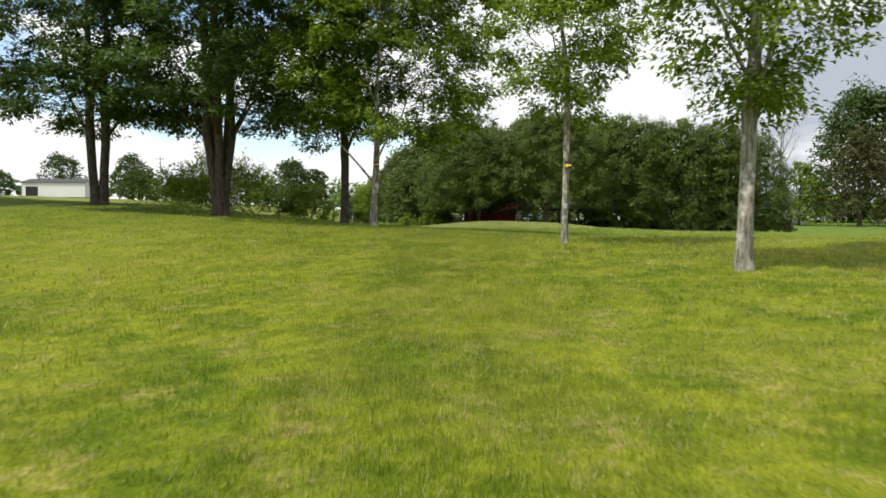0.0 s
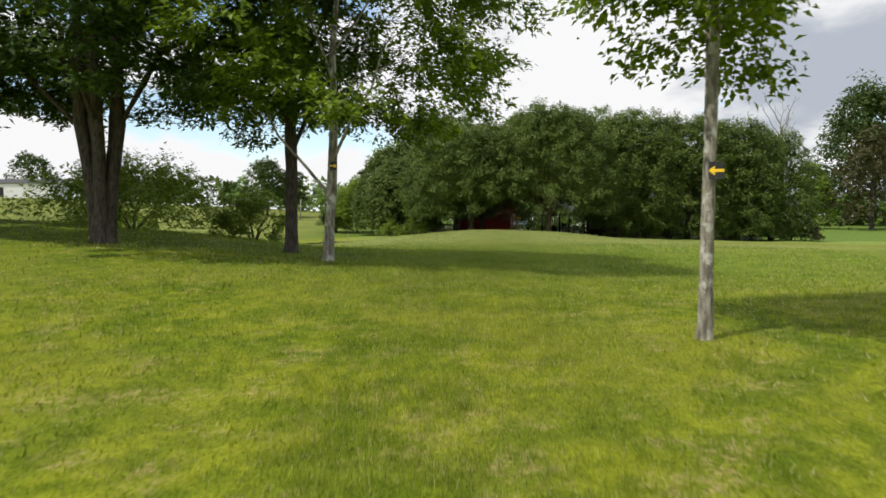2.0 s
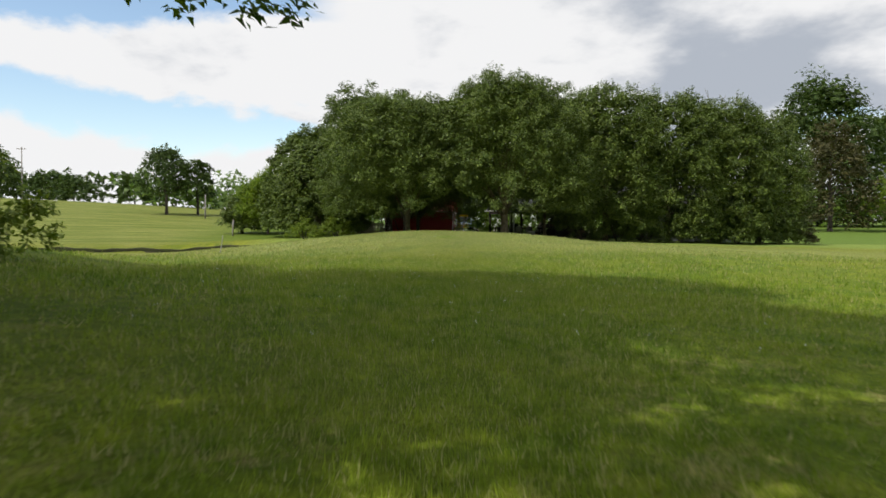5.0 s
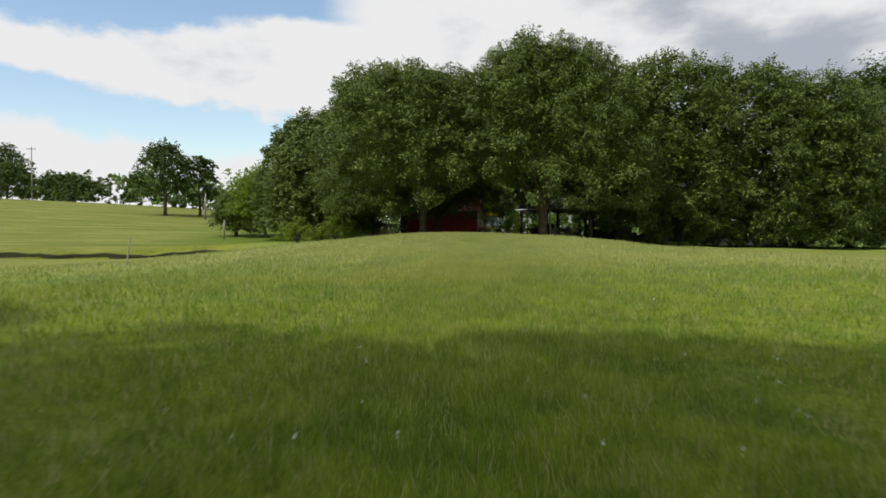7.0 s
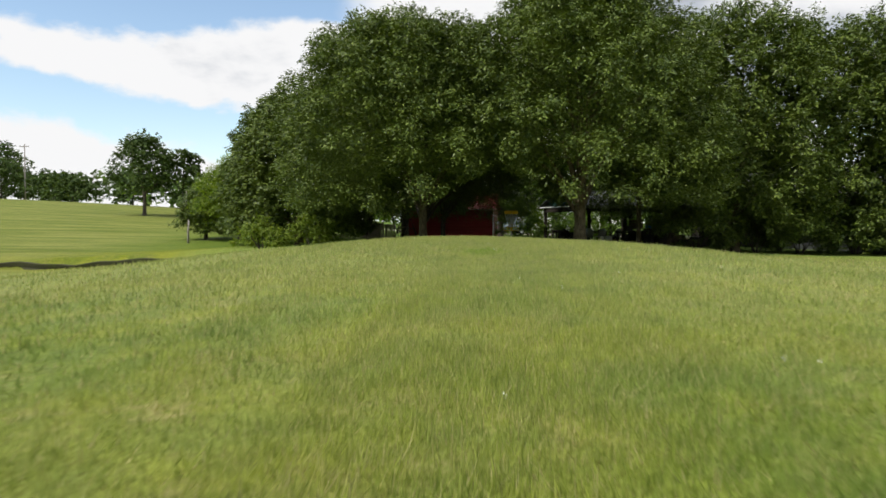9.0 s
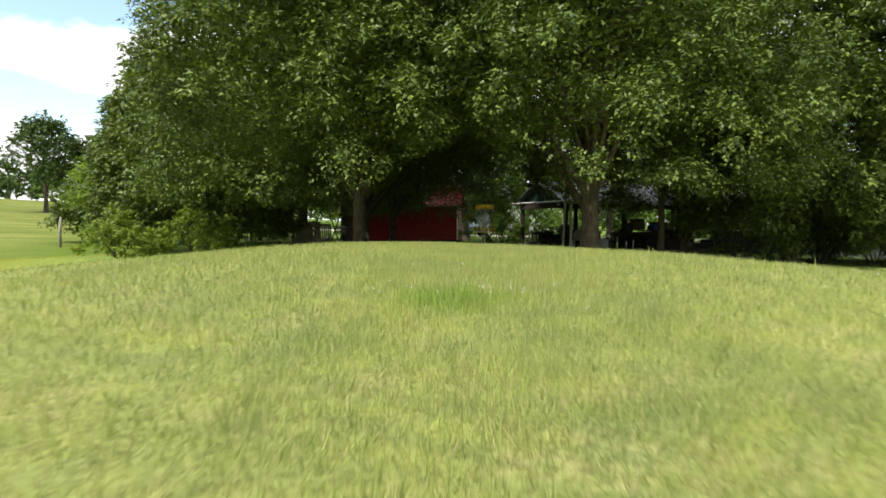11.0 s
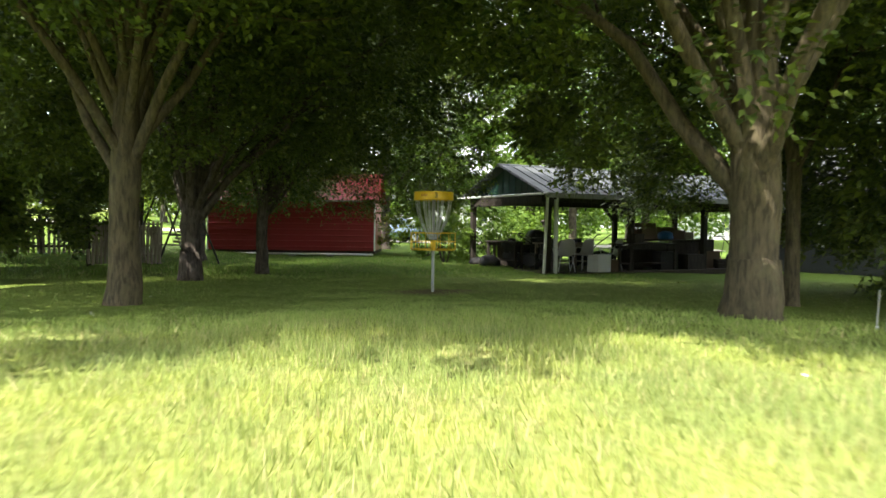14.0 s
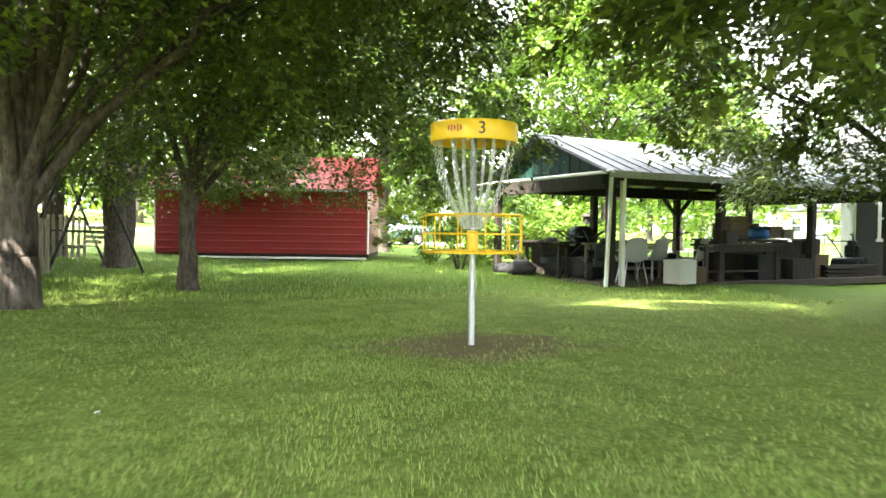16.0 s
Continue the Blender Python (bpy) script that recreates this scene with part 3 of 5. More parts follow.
    if core:  # large inner leaves that close the heart of the crown
        q = rng.random(core) ** 0.5
        a = rng.random(core) * 6.283
        z = rng.uniform(core_from, 0.93, core)
        r = radius * 0.82 * q * np.sqrt(1 - z ** 2.6)
        cp = np.stack([r * np.cos(a) + shift[0] + lean[0] * z, r * np.sin(a) + shift[1] + lean[1] * z, low + (height - low) * z], 1)
        cn = unit(rng.normal(0, 0.6, (core, 3)) + np.array([0, 0, 1.0]))
        cd = unit(np.cross(cn, rng.normal(0, 1, (core, 3))))
        pos, nrm, d, s = np.concatenate([pos, cp]), np.concatenate([nrm, cn]), np.concatenate([d, cd]), np.concatenate([s, core_size * rng.uniform(0.7, 1.3, core) * (0.55 + 0.65 * (z - core_from))])
    aside = np.abs(pos[:, 0] + x - centre_line(pos[:, 1] + y))  # boughs are cut back over the worn path to the basket
    keep = (pos[:, 2] > 0.04) & ((pos[:, 1] + y > 64) | (pos[:, 2] > np.where(pos[:, 1] + y > 57, 3.5 - 0.65 * aside, 2.7 - 0.6 * aside)))
    if kite:  # the boughs that hang within reach carry finer, folded leaves
        hang = keep & (pos[:, 2] < low + kite)
        keep = keep & ~hang
        add_mesh("low_bough", leaf_mesh("low_bough", pos[hang], nrm[hang], d[hang], np.minimum(s[hang], size * 1.6) * 0.8, np.minimum(s[hang], size * 1.6) * 0.85 * leaf_w, True), leaf, root)
    add_mesh("crown", leaf_mesh("crown", pos[keep], nrm[keep], d[keep], s[keep], s[keep] * leaf_w, folded), leaf, root)
    return root


def shrub(name, label, x, y, height, radius, seed, leaf, sprays_n=160, leaves=26, size=0.1, group="", category="bush", bark=None):
    """A bush: thin stems from one foot and leaf sprays down to the ground."""
    rng = np.random.default_rng(seed)
    root = thing(name, label, category, (x, y, gz(x, y)), 0, group)
    av, aq = [], []
    for k in range(7):
        a = k * 0.9 + seed
        e = np.array([math.cos(a) * radius * 0.6, math.sin(a) * radius * 0.6, height * rng.uniform(0.55, 0.85)])
        bv, bq = tube_arrays(bend(rng, (math.cos(a) * 0.06, math.sin(a) * 0.06, -0.05), e, 5, 0.1, 0.04), [0.025, 0.02, 0.015, 0.01, 0.004], 5)
        aq += [tuple(i + len(av) for i in q) for q in bq]
        av += list(bv)
    add_mesh("stem", np_mesh("stem", av, aq), bark or BARK_DARK, root)
    c, o = crown_points(rng, sprays_n, radius, 0.08 * height, height, 0.9, 2.0, 0.22, 0.4, (0, 0), 0.0, radius * 0.34, 0.7, 0.8, 14)
    pos, nrm, d, s = sprays(rng, c, o, leaves, radius * 0.12, size, 0.2)
    pos[:, 2] = np.maximum(pos[:, 2], 0.02)
    add_mesh("foliage", leaf_mesh("foliage", pos, nrm, d, s, s * 0.6), leaf, root)
    return root

# ---- ground ----
def spaced(fine_from, fine_to, step_m, reach):
    mid = np.arange(fine_from, fine_to + 1e-6, step_m)
    grow = [step_m * 1.18 ** k for k in range(1, 60)]
    ups = fine_to + np.cumsum(grow)
    downs = fine_from - np.cumsum(grow)
    return np.concatenate([downs[downs > -reach][::-1], mid, ups[ups < reach]])


def build_ground():
    xs, ys = spaced(-24, 36, 0.5, 2400), spaced(-6, 92, 0.5, 2400)
    gx, gy = np.meshgrid(xs, ys)
    gzv = ground_height(gx, gy)
    v = np.stack([gx.ravel(), gy.ravel(), gzv.ravel()], 1)
    nx, ny = len(xs), len(ys)
    i = (np.arange(ny - 1)[:, None] * nx + np.arange(nx - 1)[None, :]).ravel()
    me = np_mesh("ground", v, np.stack([i, i + 1, i + nx + 1, i + nx], 1))
    o = add_mesh("ground", me, LAWN, None, "", True)
    tagged(o, "mown yellow-green lawn with straw patches, rising to a mound", "lawn", "", "structure")


def blades_for(rng, x, y, length, width):
    """Upright tapering blades that lean and nod a little."""
    n = len(x)
    base = np.stack([x, y, ground_height(x, y) - 0.006], 1)
    a = rng.random(n) * 2 * np.pi
    lean_ = (rng.random(n) ** 1.2 * 1.15)[:, None]
    out = np.stack([np.cos(a), np.sin(a), np.zeros(n)], 1)
    turn = rng.random(n) * 2 * np.pi
    s = np.stack([np.cos(turn), np.sin(turn), np.zeros(n)], 1)
    v = np.empty((n, 3, 3), np.float32)
    v[:, 0], v[:, 1] = base + s * width[:, None] * 0.5, base - s * width[:, None] * 0.5
    v[:, 2] = base + unit(out * lean_ + np.array([0, 0, 1.0])) * length[:, None]
    return v


def build_grass():
    rng = np.random.default_rng(5)
    # strips either side of the fairway's middle line: inner edge, outer edge, blades per square metre, width of a blade
    for strip_n, (near_edge, far_edge, density, w) in enumerate(((0.0, 1.1, 4700, 0.006), (1.1, 2.4, 1500, 0.009), (2.4, 5.5, 430, 0.014), (5.5, 13.0, 70, 0.024))):
        n = int(2 * (far_edge - near_edge) * 66 * density)
        y = rng.uniform(0.6, 66.6, n)
        x = centre_line(y) + rng.uniform(near_edge, far_edge, n) * np.where(rng.random(n) < 0.5, -1, 1)
        clump = np.clip(0.75 * patchy(x, y, 0.55, 3) + 0.55 * patchy(x, y, 0.17, 4) + 0.35 * patchy(x, y, 1.6, 6), -1, 1)
        tall = 0.05 + 0.022 * smooth(18, 30, y) * (1 - smooth(50, 58, y)) - 0.012 * smooth(56, 60, y) + 0.016 * clump
        bare = (np.hypot(x - BASKET_AT[0], y - BASKET_AT[1]) + rng.normal(0, 0.25, n) > 0.55) & (rng.random(n) < 0.8 + 0.25 * clump)
        x, y, tall = x[bare], y[bare], tall[bare]
        n = len(x)
        tuft = np.exp(-((x - TUFT[0]) / 0.5) ** 2 - ((y - TUFT[1]) / 0.45) ** 2)
        tall = tall * (1 + 0.8 * tuft)
        fine = 1 - 0.4 * smooth(56, 59, y)  # short fine turf round the basket
        v = blades_for(rng, x, y, fine * tall * rng.uniform(0.45, 1.3, n) * np.where(rng.random(n) < 0.012, 1.6, 1.0) * (1.25 if strip_n > 1 else 1.0), fine * w * rng.uniform(0.6, 1.3, n))
        k = v.shape[1]
        me = np_mesh("grass", v.reshape(-1, 3), np.arange(len(v) * k).reshape(-1, k))
        o = add_mesh("grass", me, BLADES, None)
        tagged(o, "short green and straw-coloured lawn grass on the fairway", "grass", "", "stuff")


def build_far_turf():
    """Rougher shaded turf between the basket, the shed and the pavilion."""
    rng = np.random.default_rng(15)
    n = 60000
    x, y = rng.uniform(-3.5, 14.0, n), rng.uniform(66.4, 79.0, n)
    clump = 0.6 * patchy(x, y, 0.5, 8) + 0.6 * patchy(x, y, 1.7, 9)
    keep = rng.random(n) < 0.7 + 0.45 * clump
    x, y, clump = x[keep], y[keep], clump[keep]
    n = len(x)
    v = blades_for(rng, x, y, (0.06 + 0.035 * clump) * rng.uniform(0.5, 1.4, n), rng.uniform(0.009, 0.018, n))
    o = add_mesh("grass", np_mesh("grass", v.reshape(-1, 3), np.arange(n * 3).reshape(-1, 3)), BLADES, None)
    tagged(o, "uneven shaded grass round the shed and pavilion", "grass", "", "stuff")


build_ground()
build_grass()
build_far_turf()

# creek bed and pale lane, laid on the ground
def strip(name, label, category, points, half, mat, lift, group="", step_n=40):
    v, q = [], []
    pts = [Vector((p[0], p[1], 0)) for p in points]
    path = []
    for a, b in zip(pts[:-1], pts[1:]):
        path += [a.lerp(b, k / step_n) for k in range(step_n)]
    path.append(pts[-1])
    for i, p in enumerate(path):
        d = (path[min(i + 1, len(path) - 1)] - path[max(i - 1, 0)]).normalized()
        s = Vector((-d.y, d.x, 0))
        for k in range(5):
            e = p + s * half * (k / 2 - 1) * (1 + 0.12 * math.sin(i * 1.7 + k))
            v.append((e.x, e.y, gz(e.x, e.y) + lift))
    for i in range(len(path) - 1):
        for k in range(4):
            a = i * 5 + k
            q.append((a, a + 1, a + 6, a + 5))
    o = add_mesh(name, np_mesh(name, v, q), mat, None, "", True)
    return tagged(o, label, category, group, "structure")




def creek_bank():
    """The cut far bank of the creek: an undercut soil face below a lip of turf."""
    v, q = [], []
    xs = np.arange(-60, -5.2, 0.35)
    for i, x in enumerate(xs):
        y = 61.0 - 0.16 * (x + 5) + 0.05 * math.sin(x * 1.3) + 0.03 * math.sin(x * 3.7)
        zt = gz(x, y + 0.75) - 0.12 + 0.01 * math.sin(x * 2.3)
        zb = gz(x, y - 0.1) - 0.05
        fade = float(smooth(-5.2, -7.0, x))
        zt = zb + 0.06 + (zt - zb - 0.06) * fade
        v += [(x, y + 0.12, zb), (x, y + 0.3, zb + (zt - zb) * 0.5), (x, y + 0.16, zt - 0.05), (x, y + 0.18, zt), (x, y + 0.9, zt - 0.06)]
        if i:
            a = (i - 1) * 5
            q += [(a + k, a + k + 5, a + k + 6, a + k + 1) for k in range(4)]
    o = add_mesh("creek_bank", np_mesh("creek_bank", v, q), BANK_SOIL, None)
    tagged(o, "dark undercut soil bank of a narrow creek in the lawn", "creek bank", "", "structure")


creek_bank()
strip("lane", "pale gravel lane crossing behind the shed", "lane", [(-10, 101), (12, 96), (34, 95)], 2.2, GRAVEL, 0.02)

# ---- trees along the fairway ----
MAPLE = dict(bark=BARK_PALE, leaf=LEAF_MAPLE, group="maples along the fairway", power=2.0, skirt=0.7, leaves=20, flat=0.45)
YOUNG = dict(dict(MAPLE, skirt=0.3, power=2.6, leaves=22), folded=True, limb_r=0.3, fill=0.75, limb_rise=0.55, bough=0.5, plate=0.34, per=17, spread=0.16, size=0.088, core=900, core_size=0.12)
tree("maple_tree", "young maple with pale blotched trunk on the lawn", 3.86, 8.87, 7.4, 1.5, 1.85, 11, trunk_r=0.098, fork=2.1, limbs=11, spray_count=17 * 72, base_lean=(0.02, 0.0), lean=(0.2, 0), reach=0.95, **YOUNG)
tree("maple_tree", "slim young maple carrying a black arrow sign", 2.29, 13.04, 7.2, 1.4, 2.35, 12, trunk_r=0.058, fork=2.7, limbs=10, spray_count=17 * 75, base_lean=(0.015, 0.0), reach=1.1, **YOUNG)
tree("maple_tree", "maple with a low fork and an arrow sign on its trunk", -2.06, 20.36, 10.0, 3.4, 2.3, 116, trunk_r=0.098, base_lean=(0.06, 0.0), shift=(0.3, 0.0), fork=1.3, limbs=6, spray_count=26 * 120, size=0.13, lean=(0.5, 0), limb_r=0.34, **dict(MAPLE, bough=0.72, plate=0.4, fill=0.45, per=26, spread=0.17, core=400))
# dark bark; the leaf colour carries the shade seen from below
DARKM = dict(dict(MAPLE, leaves=14, skirt=0.75, leaf=LEAF_SHADED), bark=BARK_DARK, gap=0.12, bough=0.95, plate=0.17, spread=0.19, fill=0.55, flat=0.4, per=34, limb_r=0.36, rise=1.12)
tree("maple_tree", "dark-trunked maple with an angled second stem", -3.23, 22.78, 13.0, 3.9, 2.7, 14, trunk_r=0.135, fork=2.3, limbs=7, spray_count=34 * 135, size=0.13, core=600, **DARKM)
tree("maple_tree", "many-stemmed dark maple with wide spreading crown", -7.03, 21.9, 14.0, 4.7, 2.9, 15, trunk_r=0.21, fork=2.5, stems=5, splay=7.0, limbs=3, limb_rise=0.75, spray_count=34 * 215, size=0.15, core=1500, **DARKM)
tree("maple_tree", "broad dark maple shading the open lawn", -20.6, 22.4, 13.5, 4.8, 2.7, 17, trunk_r=0.24, fork=2.3, limbs=7, limb_rise=0.75, spray_count=34 * 90, size=0.16, core=1200, **DARKM)
tree("maple_tree", "two-stemmed dark maple beside open lawn", -12.0, 24.2, 14.0, 4.8, 2.7, 16, trunk_r=0.24, fork=2.4, stems=2, limbs=5, limb_rise=0.75, spray_count=34 * 205, size=0.15, core=1500, **DARKM)

# ---- the close row of trees round the green ----
ROW = dict(bark=BARK_ROW, leaf=LEAF_ROW, group="row of trees at the green", power=2.5, lumps=0.04, bough=0.46, plate=0.8, per=14, leaves=18, droop=0.7, skirt=0.95, fill=0.1, rise=1.12)
NEAR = dict(dict(ROW, skirt=0.9, power=2.7, bough=0.54, plate=0.65, per=26, fill=0.15), spread=0.16, size=0.115, leaf_w=0.55, core=13000, core_size=0.23, core_from=0.22)
tree("row_tree", "broad row tree with a stout tan trunk by the green", 8.65, 57.8, 9.4, 5.2, 1.4, 21, trunk_r=0.2, fork=1.0, limbs=15, spray_count=26 * 285, shift=(0.2, 0.0), lean=(-0.2, 0.8), limb_rise=1.0, limb_r=0.42, span=0.4, reach=0.6, **dict(NEAR, leaves=15, kite=1.5, core=60000, core_size=0.17, core_from=0.16))
tree("row_tree", "broad row tree shading the green with low boughs", 3.17, 60.74, 8.4, 5.0, 1.35, 22, trunk_r=0.155, fork=1.35, limbs=15, spray_count=26 * 280, shift=(-0.5, -1.5), lean=(-0.1, 0.0), limb_rise=1.0, limb_r=0.4, span=0.4, reach=0.65, **dict(NEAR, leaves=15, kite=1.5, core=60000, core_size=0.17, core_from=0.16))
tree("row_tree", "smaller row tree sloping down to the creek", -3.0, 70.6, 8.0, 4.1, 0.5, 23, trunk_r=0.15, fork=1.4, limbs=8, spray_count=22 * 130, size=0.16, spread=0.18, core=5000, core_size=0.35, **ROW)
tree("row_tree", "low bushy row tree with boughs near the ground", -2.5, 66.0, 6.4, 3.0, 0.6, 29, trunk_r=0.1, fork=1.0, limbs=8, spray_count=14 * 240, size=0.15, spread=0.16, core=4000, core_size=0.3, **ROW)
tree("row_tree", "slim trunk row tree beside the pavilion", 12.0, 61.3, 10.2, 4.5, 1.9, 24, trunk_r=0.1, fork=2.0, limbs=9, spray_count=26 * 180, shift=(0.3, 1.0), lean=(-0.8, 3.0), **dict(NEAR, size=0.12, core=34000, core_size=0.18))
FARROW = dict(dict(ROW, leaves=16, skirt=0.82, power=3.2), size=0.135, spread=0.2, core=3500, core_from=0.05, core_size=0.36)
tree("row_tree", "dense row tree with boughs close to the grass", 16.0, 61.2, 9.8, 3.9, 0.9, 25, trunk_r=0.17, fork=1.6, limbs=8, spray_count=14 * 340, **FARROW)
tree("row_tree", "dense row tree with boughs close to the grass", 20.4, 61.6, 9.7, 3.8, 0.4, 26, trunk_r=0.17, fork=1.6, limbs=7, spray_count=14 * 320, **FARROW)
tree("row_tree", "dense row tree with boughs close to the grass", 24.4, 62.3, 9.5, 3.7, 0.3, 27, trunk_r=0.17, fork=1.6, limbs=7, spray_count=14 * 310, **FARROW)
tree("row_tree", "end tree of the row with brush at its foot", 28.0, 63.6, 8.9, 3.3, 0.2, 28, trunk_r=0.17, fork=1.6, limbs=7, spray_count=14 * 290, **FARROW)
INNER = dict(bark=BARK_DARK, leaf=LEAF_ROW, group="trees round the basket", power=2.2, leaves=18, bough=0.7, plate=0.5, per=24, spread=0.17, core=9000, core_size=0.18, core_from=0.3, droop=0.9, leaf_w=0.5, rise=1.0)
tree("shade_tree", "dark forked shade tree beyond the green", 3.32, 65.29, 8.4, 4.3, 1.75, 31, trunk_r=0.17, fork=0.9, limbs=15, spray_count=24 * 205, size=0.088, fill=0.25, shift=(-0.5, 0.0), lean=(1.8, 0.4), limb_rise=0.95, limb_r=0.42, span=0.22, reach=0.75, **dict(INNER, rise=1.25, leaves=15, kite=1.2, core=36000, core_size=0.19, core_from=0.1))
tree("shade_tree", "small shade tree in front of the red shed", 4.45, 68.59, 9.2, 3.4, 1.35, 32, trunk_r=0.125, fork=1.3, limbs=13, spray_count=24 * 205, size=0.088, fill=0.2, shift=(0.8, -0.2), lean=(2.8, -1.2), skirt=1.0, limb_rise=0.8, limb_r=0.42, span=0.3, reach=0.75, **dict(INNER, rise=1.35, leaves=15, kite=1.2, core=36000, core_size=0.19, core_from=0.1))
tree("shade_tree", "dark leaning tree beside the swing", 2.54, 73.48, 11.0, 5.4, 1.7, 33, trunk_r=0.36, fork=1.7, stems=2, splay=8.0, limbs=5, lean=(1.8, 0.8), spray_count=24 * 190, size=0.15, **dict(INNER, rise=1.3, leaves=12, core=12000, core_size=0.32))
tree("shade_tree", "shade tree standing at the pavilion's side", 15.2, 66.0, 10.5, 4.9, 1.55, 34, trunk_r=0.16, fork=1.7, limbs=9, spray_count=24 * 215, size=0.105, shift=(0.9, -0.2), lean=(-0.9, 1.2), **dict(INNER, rise=1.3, leaves=17, core=32000, core_size=0.18))
tree("shade_tree", "tall shade tree behind the red shed", 9.6, 84.0, 12.0, 5.2, 2.2, 35, trunk_r=0.2, fork=2.2, limbs=8, spray_count=24 * 130, size=0.2, **dict(INNER, leaf=LEAF_FRESH, core=14000, core_size=0.3))
tree("shade_tree", "tall shade tree beyond the open pavilion", 19.0, 84.5, 12.0, 5.4, 2.4, 37, trunk_r=0.2, fork=2.2, limbs=8, spray_count=24 * 130, size=0.2, **dict(INNER, leaf=LEAF_FRESH, core=14000, core_size=0.3))
tree("shade_tree", "shade tree at the end of the red shed", 0.3, 77.0, 12.0, 5.2, 1.5, 36, trunk_r=0.26, fork=1.8, limbs=8, spray_count=24 * 160, size=0.17, **dict(INNER, rise=1.3, leaves=12, core=12000, core_size=0.32))

# ---- brush and small growth ----
shrub("creek_bush", "bright green leafy bush at the end of the creek", -3.1, 61.0, 1.0, 1.0, 41, LEAF_SCRUB, 150, 26, 0.11, "bushes by the creek")
shrub("creek_bush", "bright green leafy bush below the row trees", -1.2, 61.3, 0.95, 0.95, 42, LEAF_SCRUB, 140, 26, 0.11, "bushes by the creek")
shrub("lawn_bush", "soft yellow-green bush behind the maples", -9.0, 28.0, 1.7, 2.2, 43, LEAF_SCRUB, 560, 26, 0.12, "bushes behind the maples")
shrub("lawn_bush", "small yellow-green bush behind the maples", -5.6, 28.8, 1.2, 1.1, 45, LEAF_SCRUB, 260, 26, 0.1, "bushes behind the maples")
shrub("lawn_bush", "tall green scrub bush in rough grass", -20.0, 52.0, 1.9, 2.2, 44, LEAF_SCRUB, 420, 26, 0.16, "bushes behind the maples")
shrub("lawn_bush", "thin grey-green scrub bush in rough grass", -26.0, 60.0, 2.2, 2.2, 46, LEAF_FAR, 300, 26, 0.16, "bushes behind the maples")
for k, (bx, by, bh) in enumerate(((14.4, 61.2, 1.5), (16.8, 61.0, 1.8), (18.9, 61.4, 1.6), (21.2, 61.3, 1.8), (23.4, 61.8, 1.7), (25.6, 62.1, 1.8), (27.8, 62.9, 1.7), (29.6, 63.4, 1.4), (19.5, 64.0, 2.4), (24.0, 64.6, 2.4))):
    shrub("undergrowth_bush", "dark leafy undergrowth below the row trees", bx, by, bh, 1.4, 140 + k, LEAF_ROW, 170, 40, 0.1, "undergrowth of the row")
shrub("brush_pile", "brown brush heaped at the end of the row", 30.6, 63.2, 1.2, 1.3, 47, LEAF_RUST, 160, 26, 0.12, "", "brush")
tree("creek_tree", "small bright green tree leaning over the creek", -7.2, 75.2, 4.8, 2.5, 0.4, 48, BARK_DARK, LEAF_MAPLE, trunk_r=0.1, fork=1.0, limbs=6, spray_count=900, leaves=20, size=0.14, skirt=0.95, core=2500, core_size=0.3, core_from=0.05)
tree("creek_tree", "small dark tree behind the creek", -9.4, 76.0, 3.2, 1.5, 0.3, 49, BARK_DARK, LEAF_ROW, trunk_r=0.1, fork=1.0, limbs=6, spray_count=520, leaves=20, size=0.15, skirt=0.95, core=1500, core_size=0.3, core_from=0.05)

